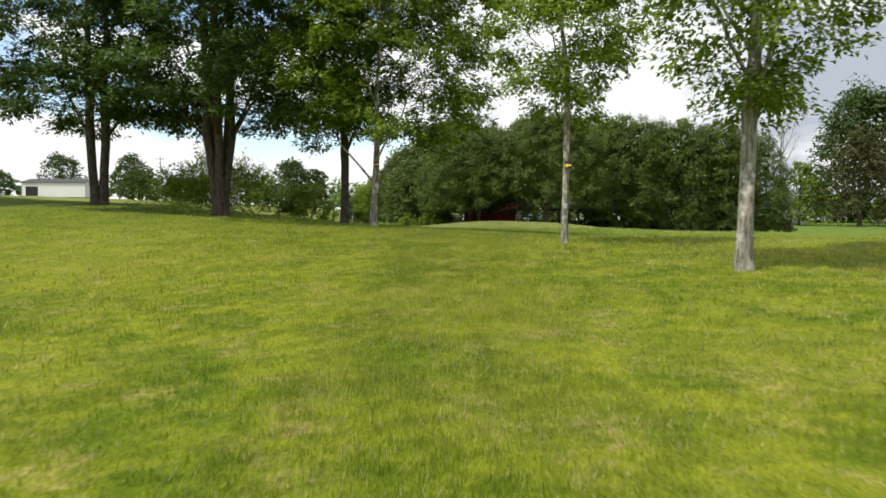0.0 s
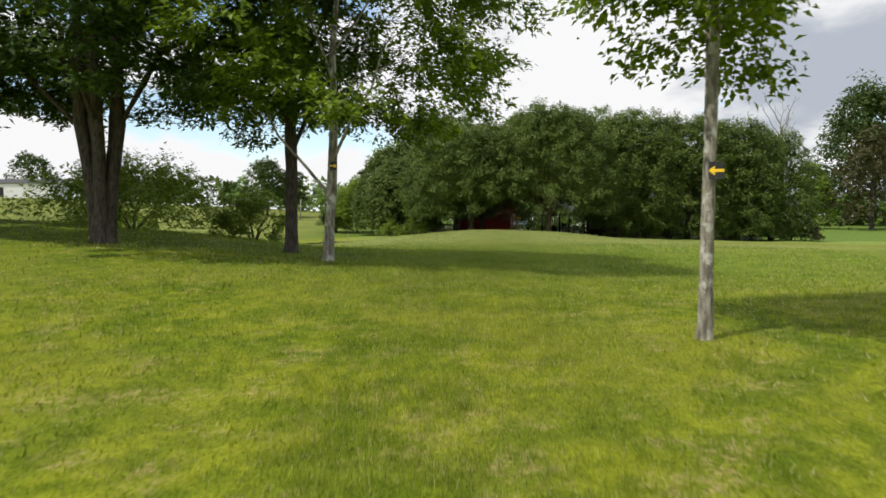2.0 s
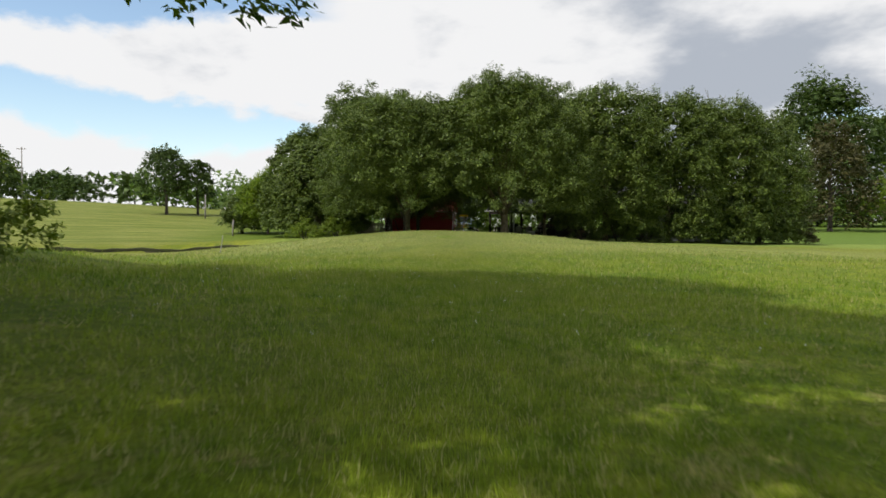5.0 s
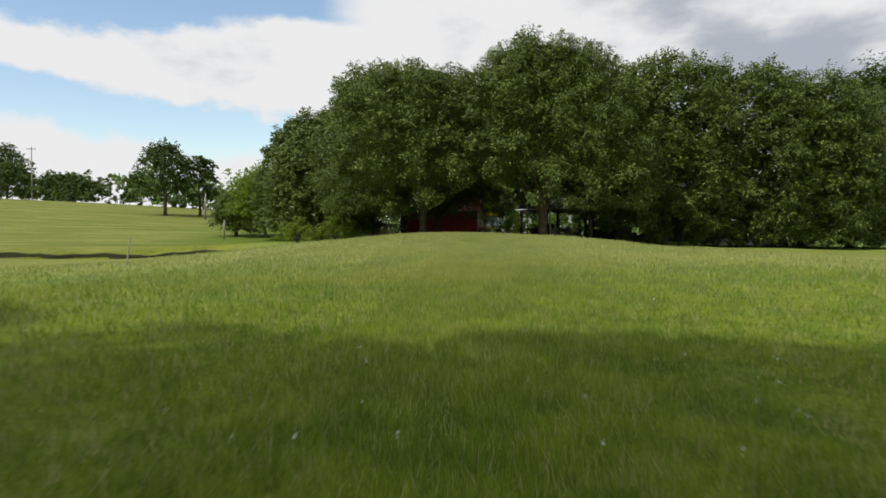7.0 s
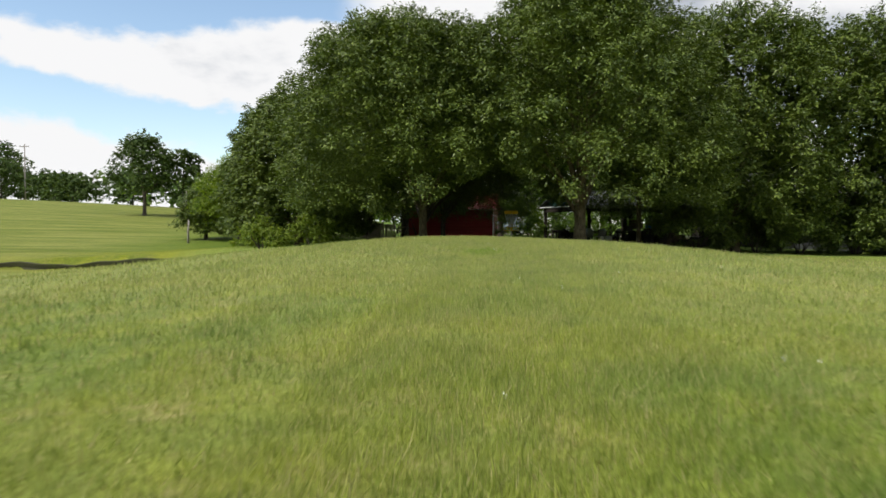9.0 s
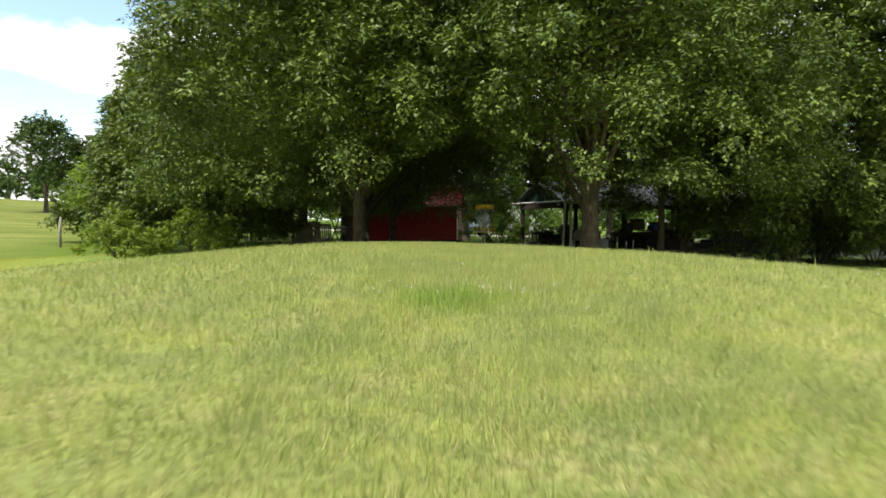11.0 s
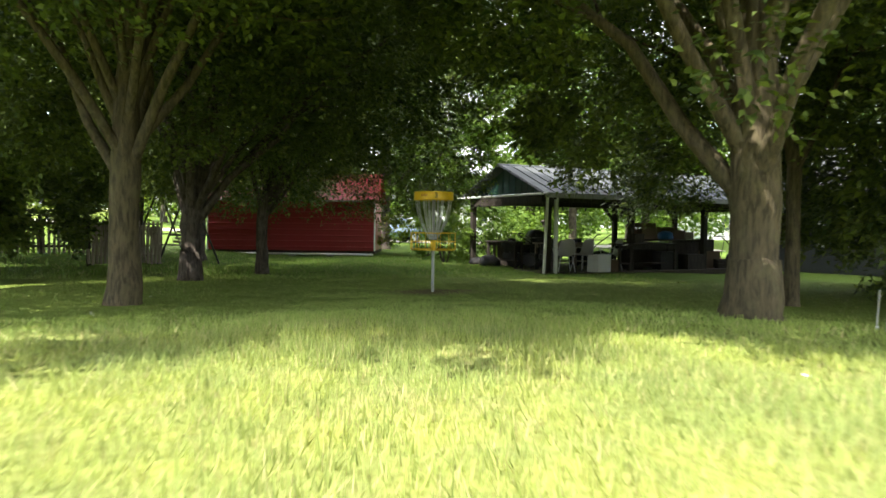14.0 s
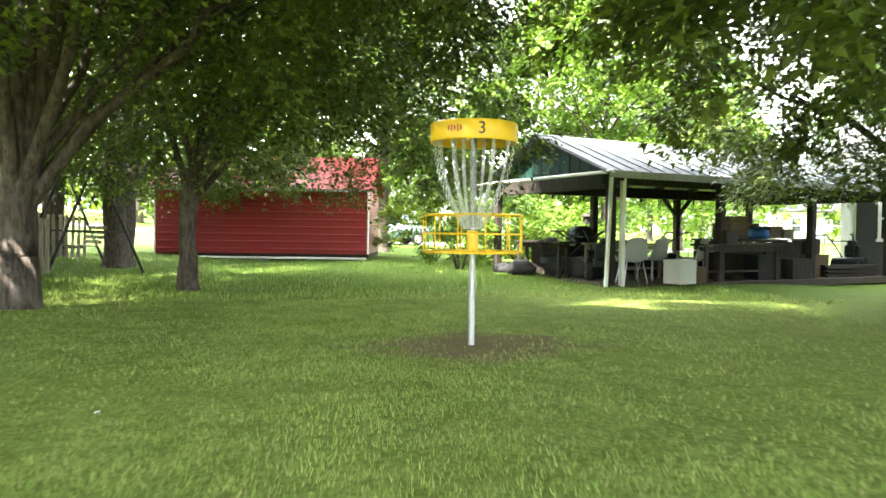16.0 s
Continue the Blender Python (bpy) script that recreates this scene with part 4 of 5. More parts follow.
# ---- far trees ----
FAR = [  # x, y, height, radius, low, leaf, bark, sprays, leaf size, label
    (-22, 101, 7.6, 3.1, 1.9, LEAF_FAR, 900, 0.2, "rounded dark tree alone on the hillside"),
    (-19.2, 104, 6.6, 2.2, 1.6, LEAF_FAR, 300, 0.26, "narrow dark tree on the hillside"),
    (-37, 138, 4.8, 3.2, 0.6, LEAF_FAR, 300, 0.4, "low green tree on the hill's brow"),
    (-66, 175, 6.0, 6.0, 0.6, LEAF_FAR, 320, 0.5, "low green tree on the hill's brow"),
    (-80, 182, 8.0, 7.0, 0.6, LEAF_FAR, 320, 0.5, "low green tree on the hill's brow"),
    (-92, 205, 13.0, 6.5, 1.5, LEAF_FAR, 380, 0.5, "tall green tree behind the white barn"),
    (-118, 215, 13.5, 7.5, 1.5, LEAF_FAR, 380, 0.5, "tall green tree behind the white barn"),
    (-140, 215, 9.0, 7.5, 0.8, LEAF_FAR, 300, 0.5, "low green tree beside the white barn"),
    (-52, 152, 4.4, 4.5, 0.4, LEAF_FAR, 300, 0.4, "low green tree on the hill's brow"),
    (77, 126, 24.0, 9.5, 1.0, LEAF_FAR, 2600, 0.42, "very tall broad tree at the field's edge"),
    (93, 128, 20.0, 9.5, 1.0, LEAF_FAR, 1500, 0.42, "tall broad tree at the field's edge"),
    (62, 103, 13.5, 5.2, 1.0, LEAF_RUST, 800, 0.3, "reddish tree at the field's edge"),
    (72, 100, 10.5, 5.5, 1.0, LEAF_MAPLE, 800, 0.3, "leafy green tree at the field's edge"),
    (55, 107, 9.5, 3.6, 0.6, LEAF_MAPLE, 600, 0.28, "leafy green tree at the field's edge"),
    (86, 108, 13.0, 7.0, 1.0, LEAF_FAR, 520, 0.42, "leafy green tree at the field's edge"),
    (-4, 112, 12.0, 6.0, 1.0, LEAF_MAPLE, 500, 0.36, "bright sunlit tree beyond the lane"),
    (20, 93, 14.0, 5.6, 1.5, LEAF_FRESH, 760, 0.26, "tall bright tree behind the pavilion"),
    (12, 99, 14.5, 5.0, 1.5, LEAF_FRESH, 620, 0.26, "tall bright tree behind the pavilion"),
    (29, 95, 13.0, 5.6, 1.2, LEAF_FRESH, 700, 0.26, "tall bright tree behind the pavilion"),
    (6, 122, 13.0, 6.0, 1.5, LEAF_FRESH, 520, 0.36, "bright sunlit tree beyond the lane"),
    (16, 108, 9.0, 4.2, 1.8, LEAF_FRESH, 460, 0.3, "bright sunlit tree beyond the lane"),
    (36, 103, 11.0, 5.5, 1.2, LEAF_FRESH, 560, 0.32, "bright sunlit tree beyond the lane"),
    (37, 112, 12.0, 6.0, 1.2, LEAF_FRESH, 520, 0.34, "bright sunlit tree beyond the lane"),
    (48, 116, 12.0, 6.5, 1.2, LEAF_MAPLE, 480, 0.36, "bright sunlit tree beyond the lane"),
    (-9, 96, 5.5, 3.2, 0.4, LEAF_MAPLE, 380, 0.28, "bright sunlit tree beyond the fence"),
    (19, 88, 6.2, 2.9, 0.5, LEAF_FRESH, 480, 0.2, "bright bushy tree behind the pavilion"),
]
for k, (fx, fy, fh, fr, fl, leaf, count, fs, label) in enumerate(FAR):
    tree("far_tree", label, fx, fy, fh, fr, fl if k < 2 else fl * 0.4, 100 + k, BARK_DARK, leaf, trunk_r=0.022 * fh, fork=fh * 0.28, limbs=5, spray_count=count, leaves=8,
         size=fs * 1.4, spread=fr * 0.075, lumps=0.16, group="trees in the distance", power=2.1, bough=fr * 0.3, plate=0.6, per=14, core=900, core_from=0.06, core_size=fr * 0.12, leaf_w=0.7)

# distant woods on the skyline
def woods(name, label, points, height, leaf, seed, count, size):
    rng = np.random.default_rng(seed)
    t = rng.random(count)
    xs, ys = np.interp(t, np.linspace(0, 1, len(points)), [p[0] for p in points]), np.interp(t, np.linspace(0, 1, len(points)), [p[1] for p in points])
    crown = height * (0.62 + 0.25 * np.sin(t * 61 + 1) * np.sin(t * 23) + 0.13 * np.sin(t * 170))
    z = ground_height(xs, ys) + crown * rng.random(count) ** 0.7
    c = np.stack([xs + rng.normal(0, 3, count), ys + rng.normal(0, 4, count), z], 1)
    o = unit(np.stack([-c[:, 0] * 0.3, -np.abs(c[:, 1]), np.full(count, 60.0)], 1))
    pos, nrm, d, s = sprays(rng, c, o, 14, 0.9, size, 0.3)
    ob = add_mesh(name, leaf_mesh(name, pos, nrm, d, s, s * 0.8), leaf, None)
    tagged(ob, label, "woods", "", "stuff")


woods("far_woods", "green woods along the skyline", [(-330, 260), (-180, 300), (-60, 320), (60, 300), (200, 260), (330, 200)], 16.0, LEAF_FAR, 61, 2400, 1.5)
woods("far_hedge", "bushy green hedge line beyond the lane", [(-30, 128), (10, 138), (60, 132), (95, 118)], 7.0, LEAF_FRESH, 62, 1300, 0.7)


def bare_tree(x, y, height, seed):
    rng = np.random.default_rng(seed)
    root = thing("dead_tree", "bare grey dead tree rising behind the row", "dead tree", (x, y, gz(x, y)))
    vs, qs = tube_arrays(bend(rng, (0, 0, -0.2), (0.5, 0, height * 0.75), 6, 0, 0.2), [0.4, 0.36, 0.3, 0.24, 0.18, 0.1], 8)
    add_mesh("trunk", np_mesh("trunk", vs, qs), BARK_DEAD, root, "", True)
    for k in range(11):
        h = height * (0.42 + 0.034 * k)
        a = k * 2.2
        e = np.array([0.3 + math.cos(a) * 4.2, math.sin(a) * 4.2, min(height, h + height * 0.26)])
        p = bend(rng, (0.3, 0, h), e, 6, -0.6, 0.25)
        av, aq = tube_arrays(p, [0.16, 0.13, 0.1, 0.08, 0.06, 0.03], 6)
        av, aq = list(av), list(aq)
        for j in range(3):
            b = p[2 + j] + np.array([math.cos(a + (-1) ** j), math.sin(a + (-1) ** j), 1.1]) * 1.5
            bv, bq = tube_arrays(bend(rng, p[2 + j], b, 4, 0, 0.1), [0.06, 0.05, 0.04, 0.02], 5)
            aq += [tuple(i + len(av) for i in q) for q in bq]
            av += list(bv)
        add_mesh("limb", np_mesh("limb", av, aq), BARK_DEAD, root, "", True)


bare_tree(79, 163, 29.5, 71)


# ---- basket ----
def disc_basket(x, y):
    root = thing("disc_golf_basket", "yellow disc golf basket with hanging chains on a grey pole", "disc golf basket", (x, y, gz(x, y)), 13.0)
    bm = tube_bm([(0, 0, -0.1), (0, 0, 0.02), (0, 0, 0.6), (0, 0, 1.40)], 0.021, 14)
    bmesh.ops.bevel(bm, geom=[], offset=0.001)
    part("pole", bm, POLE_GREY, root, "pale weathered steel pole", True)
    part("collar", tube_bm([(0, 0, 0.6), (0, 0, 0.62), (0, 0, 0.73), (0, 0, 0.74)], [0.036, 0.038, 0.038, 0.034], 16), YELLOW, root, "yellow sleeve", True)
    # top band: an open hoop with a lip and a flat crown plate carried by spokes
    bm = bmesh.new()
    prof = [(0.268, 1.30), (0.279, 1.298), (0.281, 1.31), (0.281, 1.41), (0.276, 1.42), (0.268, 1.418)]
    seg = 56
    rows = []
    for i in range(seg):
        a = 2 * math.pi * i / seg
        rows.append([bm.verts.new((r * math.cos(a), r * math.sin(a), z)) for r, z in prof])
    for i in range(seg):
        for k in range(len(prof)):
            a, b = rows[i], rows[(i + 1) % seg]
            j = (k + 1) % len(prof)
            bm.faces.new((a[k], b[k], b[j], a[j]))
    band = part("band", bm, YELLOW, root, "yellow number band", True)
    for a in range(6):
        c, s = math.cos(a * math.pi / 3), math.sin(a * math.pi / 3)
        part("spoke", tube_bm([(0.02 * c, 0.02 * s, 1.385), (0.27 * c, 0.27 * s, 1.385)], 0.006, 6), GALVANISED, root)
    # lettering on the band
    curve = bpy.data.curves.new("digit", "FONT")
    curve.body, curve.size, curve.extrude, curve.align_x, curve.align_y = "3", 0.105, 0.001, "CENTER", "CENTER"
    curve.materials.append(BLACK)
    for ang in (-109, 11, 131):
        o = new("digit", curve)
        o.parent = band
        c, s = math.cos(radians(ang)), math.sin(radians(ang))
        o.matrix_basis = pose(0.284 * c, 0.284 * s, 1.36, 90, 0, ang + 90)
        tagged(o, "black digit three")
    for k in range(5):
        ang = radians(-152 + k * 4.2)
        o = part("print_mark", box_bm((0.012, 0.002, 0.03 + 0.012 * (k % 2)), (0, 0, 0)), ORANGE, band)
        o.matrix_basis = pose(0.2825 * math.cos(ang), 0.2825 * math.sin(ang), 1.365, 0, 0, math.degrees(ang) + 90)
    # wire basket
    for r, z, w in ((0.322, 0.84, 0.0065), (0.322, 0.72, 0.005), (0.318, 0.605, 0.0065), (0.2, 0.6, 0.004), (0.11, 0.6, 0.004)):
        part("basket_ring", ring_bm(r, w, z, 48), YELLOW, root, "", True)
    for k in range(12):
        a = 2 * math.pi * (k + 0.5) / 12
        c, s = math.cos(a), math.sin(a)
        part("basket_wire", tube_bm([(0.035 * c, 0.035 * s, 0.6), (0.3 * c, 0.3 * s, 0.597), (0.322 * c, 0.322 * s, 0.615), (0.322 * c, 0.322 * s, 0.845)], 0.0045, 6), YELLOW, root, "", True)
    # chains of separate links, outer and inner ring
    def chain(a, r_top, r_low, z_top, z_low, sag):
        bm = bmesh.new()
        n = 30
        for i in range(n):
            t = (i + 0.5) / n
            r = r_top + (r_low - r_top) * t ** 1.7 + sag * math.sin(math.pi * t) * 0.4
            z = z_top + (z_low - z_top) * t
            m = Matrix.Translation((r * math.cos(a), r * math.sin(a), z)) @ Euler((0, 0, a + (math.pi / 2) * (i % 2))).to_matrix().to_4x4()
            rows_ = []
            for j in range(8):
                b = 2 * math.pi * j / 8
                px, pz = 0.0095 * math.cos(b), 0.0155 * math.sin(b)
                rows_.append([bm.verts.new(m @ Vector((px * (1 + 0.24 * q[0]), 0.0028 * q[1], pz * (1 + 0.14 * q[0])))) for q in ((1, 0), (0, 1), (-1, 0), (0, -1))])
            for j in range(8):
                for q in range(4):
                    bm.faces.new((rows_[j][q], rows_[(j + 1) % 8][q], rows_[(j + 1) % 8][(q + 1) % 4], rows_[j][(q + 1) % 4]))
        part("chain", bm, GALVANISED, root, "", True)

    for k in range(12):
        chain(2 * math.pi * k / 12, 0.25, 0.055, 1.385, 0.755, 0.05)
    for k in range(6):
        chain(2 * math.pi * (k + 0.5) / 6, 0.13, 0.05, 1.385, 0.76, 0.02)
    part("chain_ring", ring_bm(0.052, 0.004, 0.755, 24), GALVANISED, root, "", True)
    return root


disc_basket(*BASKET_AT)


# ---- arrow signs nailed to two trunks ----
def arrow_sign(x, y, z, size, turn, flip):
    root = thing("arrow_sign", "small black square sign with a yellow arrow nailed to a trunk", "sign", (x, y, z), turn, "arrow signs")
    part("plate", box_bm((size * 0.8, 0.008, size), (0, 0, 0), 0.002), SIGN_BLACK, root)
    bm = bmesh.new()
    s = size * flip
    shape = [(-0.42, 0), (-0.08, 0.28), (-0.08, 0.09), (0.42, 0.09), (0.42, -0.09), (-0.08, -0.09), (-0.08, -0.28)]
    front = [bm.verts.new((p * s, -0.0055, q * size)) for p, q in shape]
    rear = [bm.verts.new((p * s, -0.004, q * size)) for p, q in shape]
    bm.faces.new(front)
    bm.faces.new(rear[::-1])
    for i in range(7):
        bm.faces.new((front[i], rear[i], rear[(i + 1) % 7], front[(i + 1) % 7]))
    bmesh.ops.recalc_face_normals(bm, faces=bm.faces)
    part("arrow", bm, SIGN_YELLOW, root, "yellow arrow")
    for dz in (0.42, -0.42):
        part("nail", tube_bm([(0, 0.06, dz * size), (0, -0.007, dz * size)], 0.003, 6), GALVANISED, root)


arrow_sign(2.335, 12.95, 1.6, 0.15, -20, 1)
arrow_sign(-1.92, 20.225, 2.2, 0.16, -5, -1)

# ---- red shed ----
def red_shed():
    L, D, H, ridge = 5.96, 3.2, 1.85, 0.95
    ax, ay = 2.37, 78.72
    turn = math.degrees(math.atan2(77.33 - 78.72, 8.16 - 2.37))
    z0 = gz(5, 78) + 0.2
    root = thing("red_shed", "red ribbed steel shed with white trim on skids", "shed", (ax, ay, z0), turn)
    body = part("wall", box_bm((L - 0.04, 0.06, H), (L / 2, 0.03, H / 2)), RED, root)
    part("wall", box_bm((L - 0.04, 0.06, H), (L / 2, D - 0.03, H / 2)), RED, root)
    part("wall", box_bm((0.06, D - 0.13, H), (0.05, D / 2, H / 2)), RED, root)
    part("wall", box_bm((0.06, D - 0.13, H), (L - 0.05, D / 2, H / 2)), RED, root)
    for k in range(9):  # horizontal ribs of the steel cladding
        z = 0.12 + k * 0.205
        part("rib", box_bm((L - 0.06, 0.06, 0.06), (L / 2, -0.02, z), 0.016), RED, body)
    for xx in (0.0, L):
        part("corner_trim", box_bm((0.05, 0.07, H), (xx, 0.02, H / 2), 0.01), WHITE, root, "white corner trim")
    part("skirt_trim", box_bm((L - 0.1, 0.05, 0.06), (L / 2, 0.0, -0.12), 0.01), WHITE, root, "white skid rail")
    for k in range(5):
        part("block", box_bm((0.22, 0.3, 0.16), (0.3 + k * (L - 0.6) / 4, 0.2, -0.18), 0.01), CONCRETE, root)
        part("block", box_bm((0.22, 0.3, 0.16), (0.3 + k * (L - 0.6) / 4, D - 0.3, -0.18), 0.01), CONCRETE, root)
    part("floor_frame", box_bm((L, D - 0.2, 0.1), (L / 2, D / 2, -0.055)), TIMBER_DARK, root)
    slope = math.degrees(math.atan2(ridge, D / 2))
    run = math.hypot(ridge, D / 2) + 0.2
    for side in (-1, 1):
        c = (L / 2, D / 2 + side * (D / 4 + 0.08), H + ridge / 2 - 0.02)
        roof = part("roof", box_bm((L + 0.3, run, 0.04), c, 0.0, (-side * slope, 0, 0)), RED_ROOF, root, "faded red steel roof")
        for k in range(13):
            part("roof_rib", box_bm((0.03, run, 0.025), (L / 2 - 3.05 + k * 0.508, c[1], c[2] + 0.035), 0.0, (-side * slope, 0, 0)), RED_ROOF, roof)
    part("fascia", box_bm((L + 0.32, 0.03, 0.07), (L / 2, -0.16, H - 0.08)), PICKET, root, "greyed eave trim")
    for xx in (0.05, L - 0.05):
        bm = bmesh.new()
        vs = [bm.verts.new((xx + t, y, z)) for t in (-0.03, 0.03) for y, z in ((0.03, H), (D - 0.03, H), (D / 2, H + ridge - 0.05))]
        bm.faces.new(vs[:3])
        bm.faces.new(vs[3:][::-1])
        for i in range(3):
            bm.faces.new((vs[i], vs[i + 3], vs[(i + 1) % 3 + 3], vs[(i + 1) % 3]))
        part("gable", bm, RED, root)


red_shed()


# ---- open pavilion ----
PAV_AT, PAV_TURN = (11.65, 69.7), math.degrees(math.atan2(0.91, 3.82))
PAV_L, PAV_W, PAV_H, PAV_RISE = 8.5, 3.95, 2.12, 0.78


def pav(u, v):
    """Ground plan of the pavilion: u along its length, v across it."""
    a = radians(PAV_TURN)
    return PAV_AT[0] + u * math.cos(a) - v * math.sin(a), PAV_AT[1] + u * math.sin(a) + v * math.cos(a)


PAV_Z = gz(*pav(1.0, 1.5))


def pavilion():
    root = thing("pavilion", "open dark timber pavilion with green gable and grey steel roof", "pavilion", (*PAV_AT, PAV_Z), PAV_TURN)
    for row in (0.0, PAV_W):
        for k in range(4):
            u = k * PAV_L / 3
            part("post", box_bm((0.15, 0.15, PAV_H + 0.25), (u, row, PAV_H / 2 - 0.125), 0.012), TIMBER_DARK, root)
            if k == 2 and row:
                for s in ((-1, 1) if 0 < k < 3 else ((1,) if k == 0 else (-1,))):
                    part("brace", box_bm((0.09, 0.06, 0.85), (u + s * 0.3, row, PAV_H - 0.42), 0.0, (0, s * 45, 0)), TIMBER_DARK, root)
        part("eave_beam", box_bm((PAV_L + 0.3, 0.1, 0.26), (PAV_L / 2, row + (0.13 if row == 0 else -0.13), PAV_H - 0.12), 0.01), TIMBER_DARK, root)
    part("white_post", box_bm((0.06, 0.06, PAV_H - 0.03), (-0.16, -0.14, PAV_H / 2 - 0.03), 0.006, (0, 2.5, 0)), WHITE, root, "pale timber prop")
    part("white_post", box_bm((0.085, 0.085, PAV_H - 0.1), (0.16, -0.14, PAV_H / 2 - 0.06), 0.006), WHITE, root, "pale timber prop")
    run = math.hypot(PAV_RISE, PAV_W / 2) + 0.38
    slope = math.degrees(math.atan2(PAV_RISE, PAV_W / 2))
    for side in (-1, 1):
        c = (PAV_L / 2, PAV_W / 2 + side * (PAV_W / 4 + 0.16), PAV_H + PAV_RISE / 2 - 0.02)
        roof = part("roof", box_bm((PAV_L + 0.7, run, 0.03), c, 0.0, (-side * slope, 0, 0)), ROOF_STEEL, root, "grey steel roof sheets")
        for k in range(26):
            part("roof_rib", box_bm((0.03, run, 0.022), (-0.3 + k * (PAV_L + 0.6) / 25, c[1], c[2] + 0.026), 0.0, (-side * slope, 0, 0)), ROOF_STEEL, roof)
        for k in range(8):
            part("rafter", box_bm((0.06, run - 0.15, 0.13), (0.05 + k * (PAV_L - 0.1) / 7, c[1], c[2] - 0.085), 0.0, (-side * slope, 0, 0)), TIMBER_DARK, root)
    part("ridge_cap", tube_bm([(-0.36, PAV_W / 2, PAV_H + PAV_RISE + 0.03), (PAV_L + 0.36, PAV_W / 2, PAV_H + PAV_RISE + 0.03)], 0.06, 8), ROOF_STEEL, root)
    part("eave_trim", box_bm((PAV_L + 0.7, 0.03, 0.13), (PAV_L / 2, -0.36, PAV_H - 0.1)), PICKET, root, "pale eave board")
    for u in (-0.05, PAV_L + 0.05):
        bm = bmesh.new()
        tri = ((-0.05, PAV_H - 0.02), (PAV_W + 0.05, PAV_H - 0.02), (PAV_W / 2, PAV_H + PAV_RISE - 0.05))
        vs = [bm.verts.new((u + t, y, z)) for t in (-0.02, 0.02) for y, z in tri]
        bm.faces.new(vs[:3])
        bm.faces.new(vs[3:][::-1])
        for i in range(3):
            bm.faces.new((vs[i], vs[i + 3], vs[(i + 1) % 3 + 3], vs[(i + 1) % 3]))
        bmesh.ops.recalc_face_normals(bm, faces=bm.faces)
        gable = part("gable", bm, GREEN_DARK, root, "dark green gable siding")
        for k in range(12):
            y = 0.22 + k * (PAV_W - 0.44) / 11
            h = PAV_RISE * (1 - abs(y - PAV_W / 2) / (PAV_W / 2)) - 0.06
            if h > 0.08:
                part("batten", box_bm((0.02, 0.035, h), (u - 0.028, y, PAV_H - 0.02 + h / 2)), GREEN_DARK, gable)
        part("gable_beam", box_bm((0.09, PAV_W + 0.1, 0.3), (u + 0.02, PAV_W / 2, PAV_H - 0.18), 0.01), TIMBER_DARK, root)
    part("gable_pipe", tube_bm([(-0.32, -0.42, PAV_H - 0.06), (-0.32, PAV_W + 0.42, PAV_H - 0.06)], 0.032, 8), WHITE, root, "white pipe along the gable foot")
    for k in range(9):  # string of bulbs under the far beam
        u = 0.5 + k * (PAV_L - 1.0) / 8
        part("bulb", tube_bm([(u, PAV_W - 0.15, PAV_H - 0.24), (u, PAV_W - 0.15, PAV_H - 0.3), (u, PAV_W - 0.15, PAV_H - 0.37)], [0.012, 0.035, 0.02], 8), DARK_METAL, root)
    part("slab", box_bm((PAV_L + 0.4, PAV_W + 0.3, 0.14), (PAV_L / 2, PAV_W / 2, -0.06), 0.01), EARTH, root, "bare trodden floor")


pavilion()
FLOOR_Z = PAV_Z + 0.012


# ---- things under the pavilion ----
def plastic_chair(u, v, turn):
    x, y = pav(u, v)
    root = thing("plastic_chair", "white moulded plastic chair on thin metal legs", "chair", (x, y, FLOOR_Z), PAV_TURN + turn, "white chairs under the pavilion")
    bm = bmesh.new()
    n, m = 9, 7
    grid = []
    for i in range(n):
        t = i / (n - 1)
        for j in range(m):
            s = j / (m - 1) * 2 - 1
            if t < 0.45:
                px, py, pz = s * 0.24, -0.24 + t * 1.02, 0.42 - 0.02 * math.cos(s * 1.5) + 0.05 * s * s
            else:
                q = (t - 0.45) / 0.55
                px, py, pz = s * (0.25 - 0.06 * q * q), 0.22 + 0.1 * q - 0.07 * s * s, 0.42 + 0.46 * q + 0.0 * s - 0.05 * s * s * q
            grid.append(bm.verts.new((px, py, pz)))
    for i in range(n - 1):
        for j in range(m - 1):
            bm.faces.new((grid[i * m + j], grid[i * m + j + 1], grid[(i + 1) * m + j + 1], grid[(i + 1) * m + j]))
    bmesh.ops.solidify(bm, geom=bm.faces[:], thickness=0.012)
    part("shell", bm, PLASTIC, root, "white moulded shell", True)
    for sx in (-1, 1):
        for sy in (-1, 1):
            part("leg", tube_bm([(sx * 0.16, sy * 0.15, 0.42), (sx * 0.23, sy * 0.22, 0.0)], 0.012, 6), GALVANISED, root)
        part("armrest", tube_bm([(sx * 0.22, -0.2, 0.41), (sx * 0.28, -0.2, 0.6), (sx * 0.28, 0.1, 0.64), (sx * 0.22, 0.26, 0.62)], 0.014, 6), PLASTIC, root)
    return root


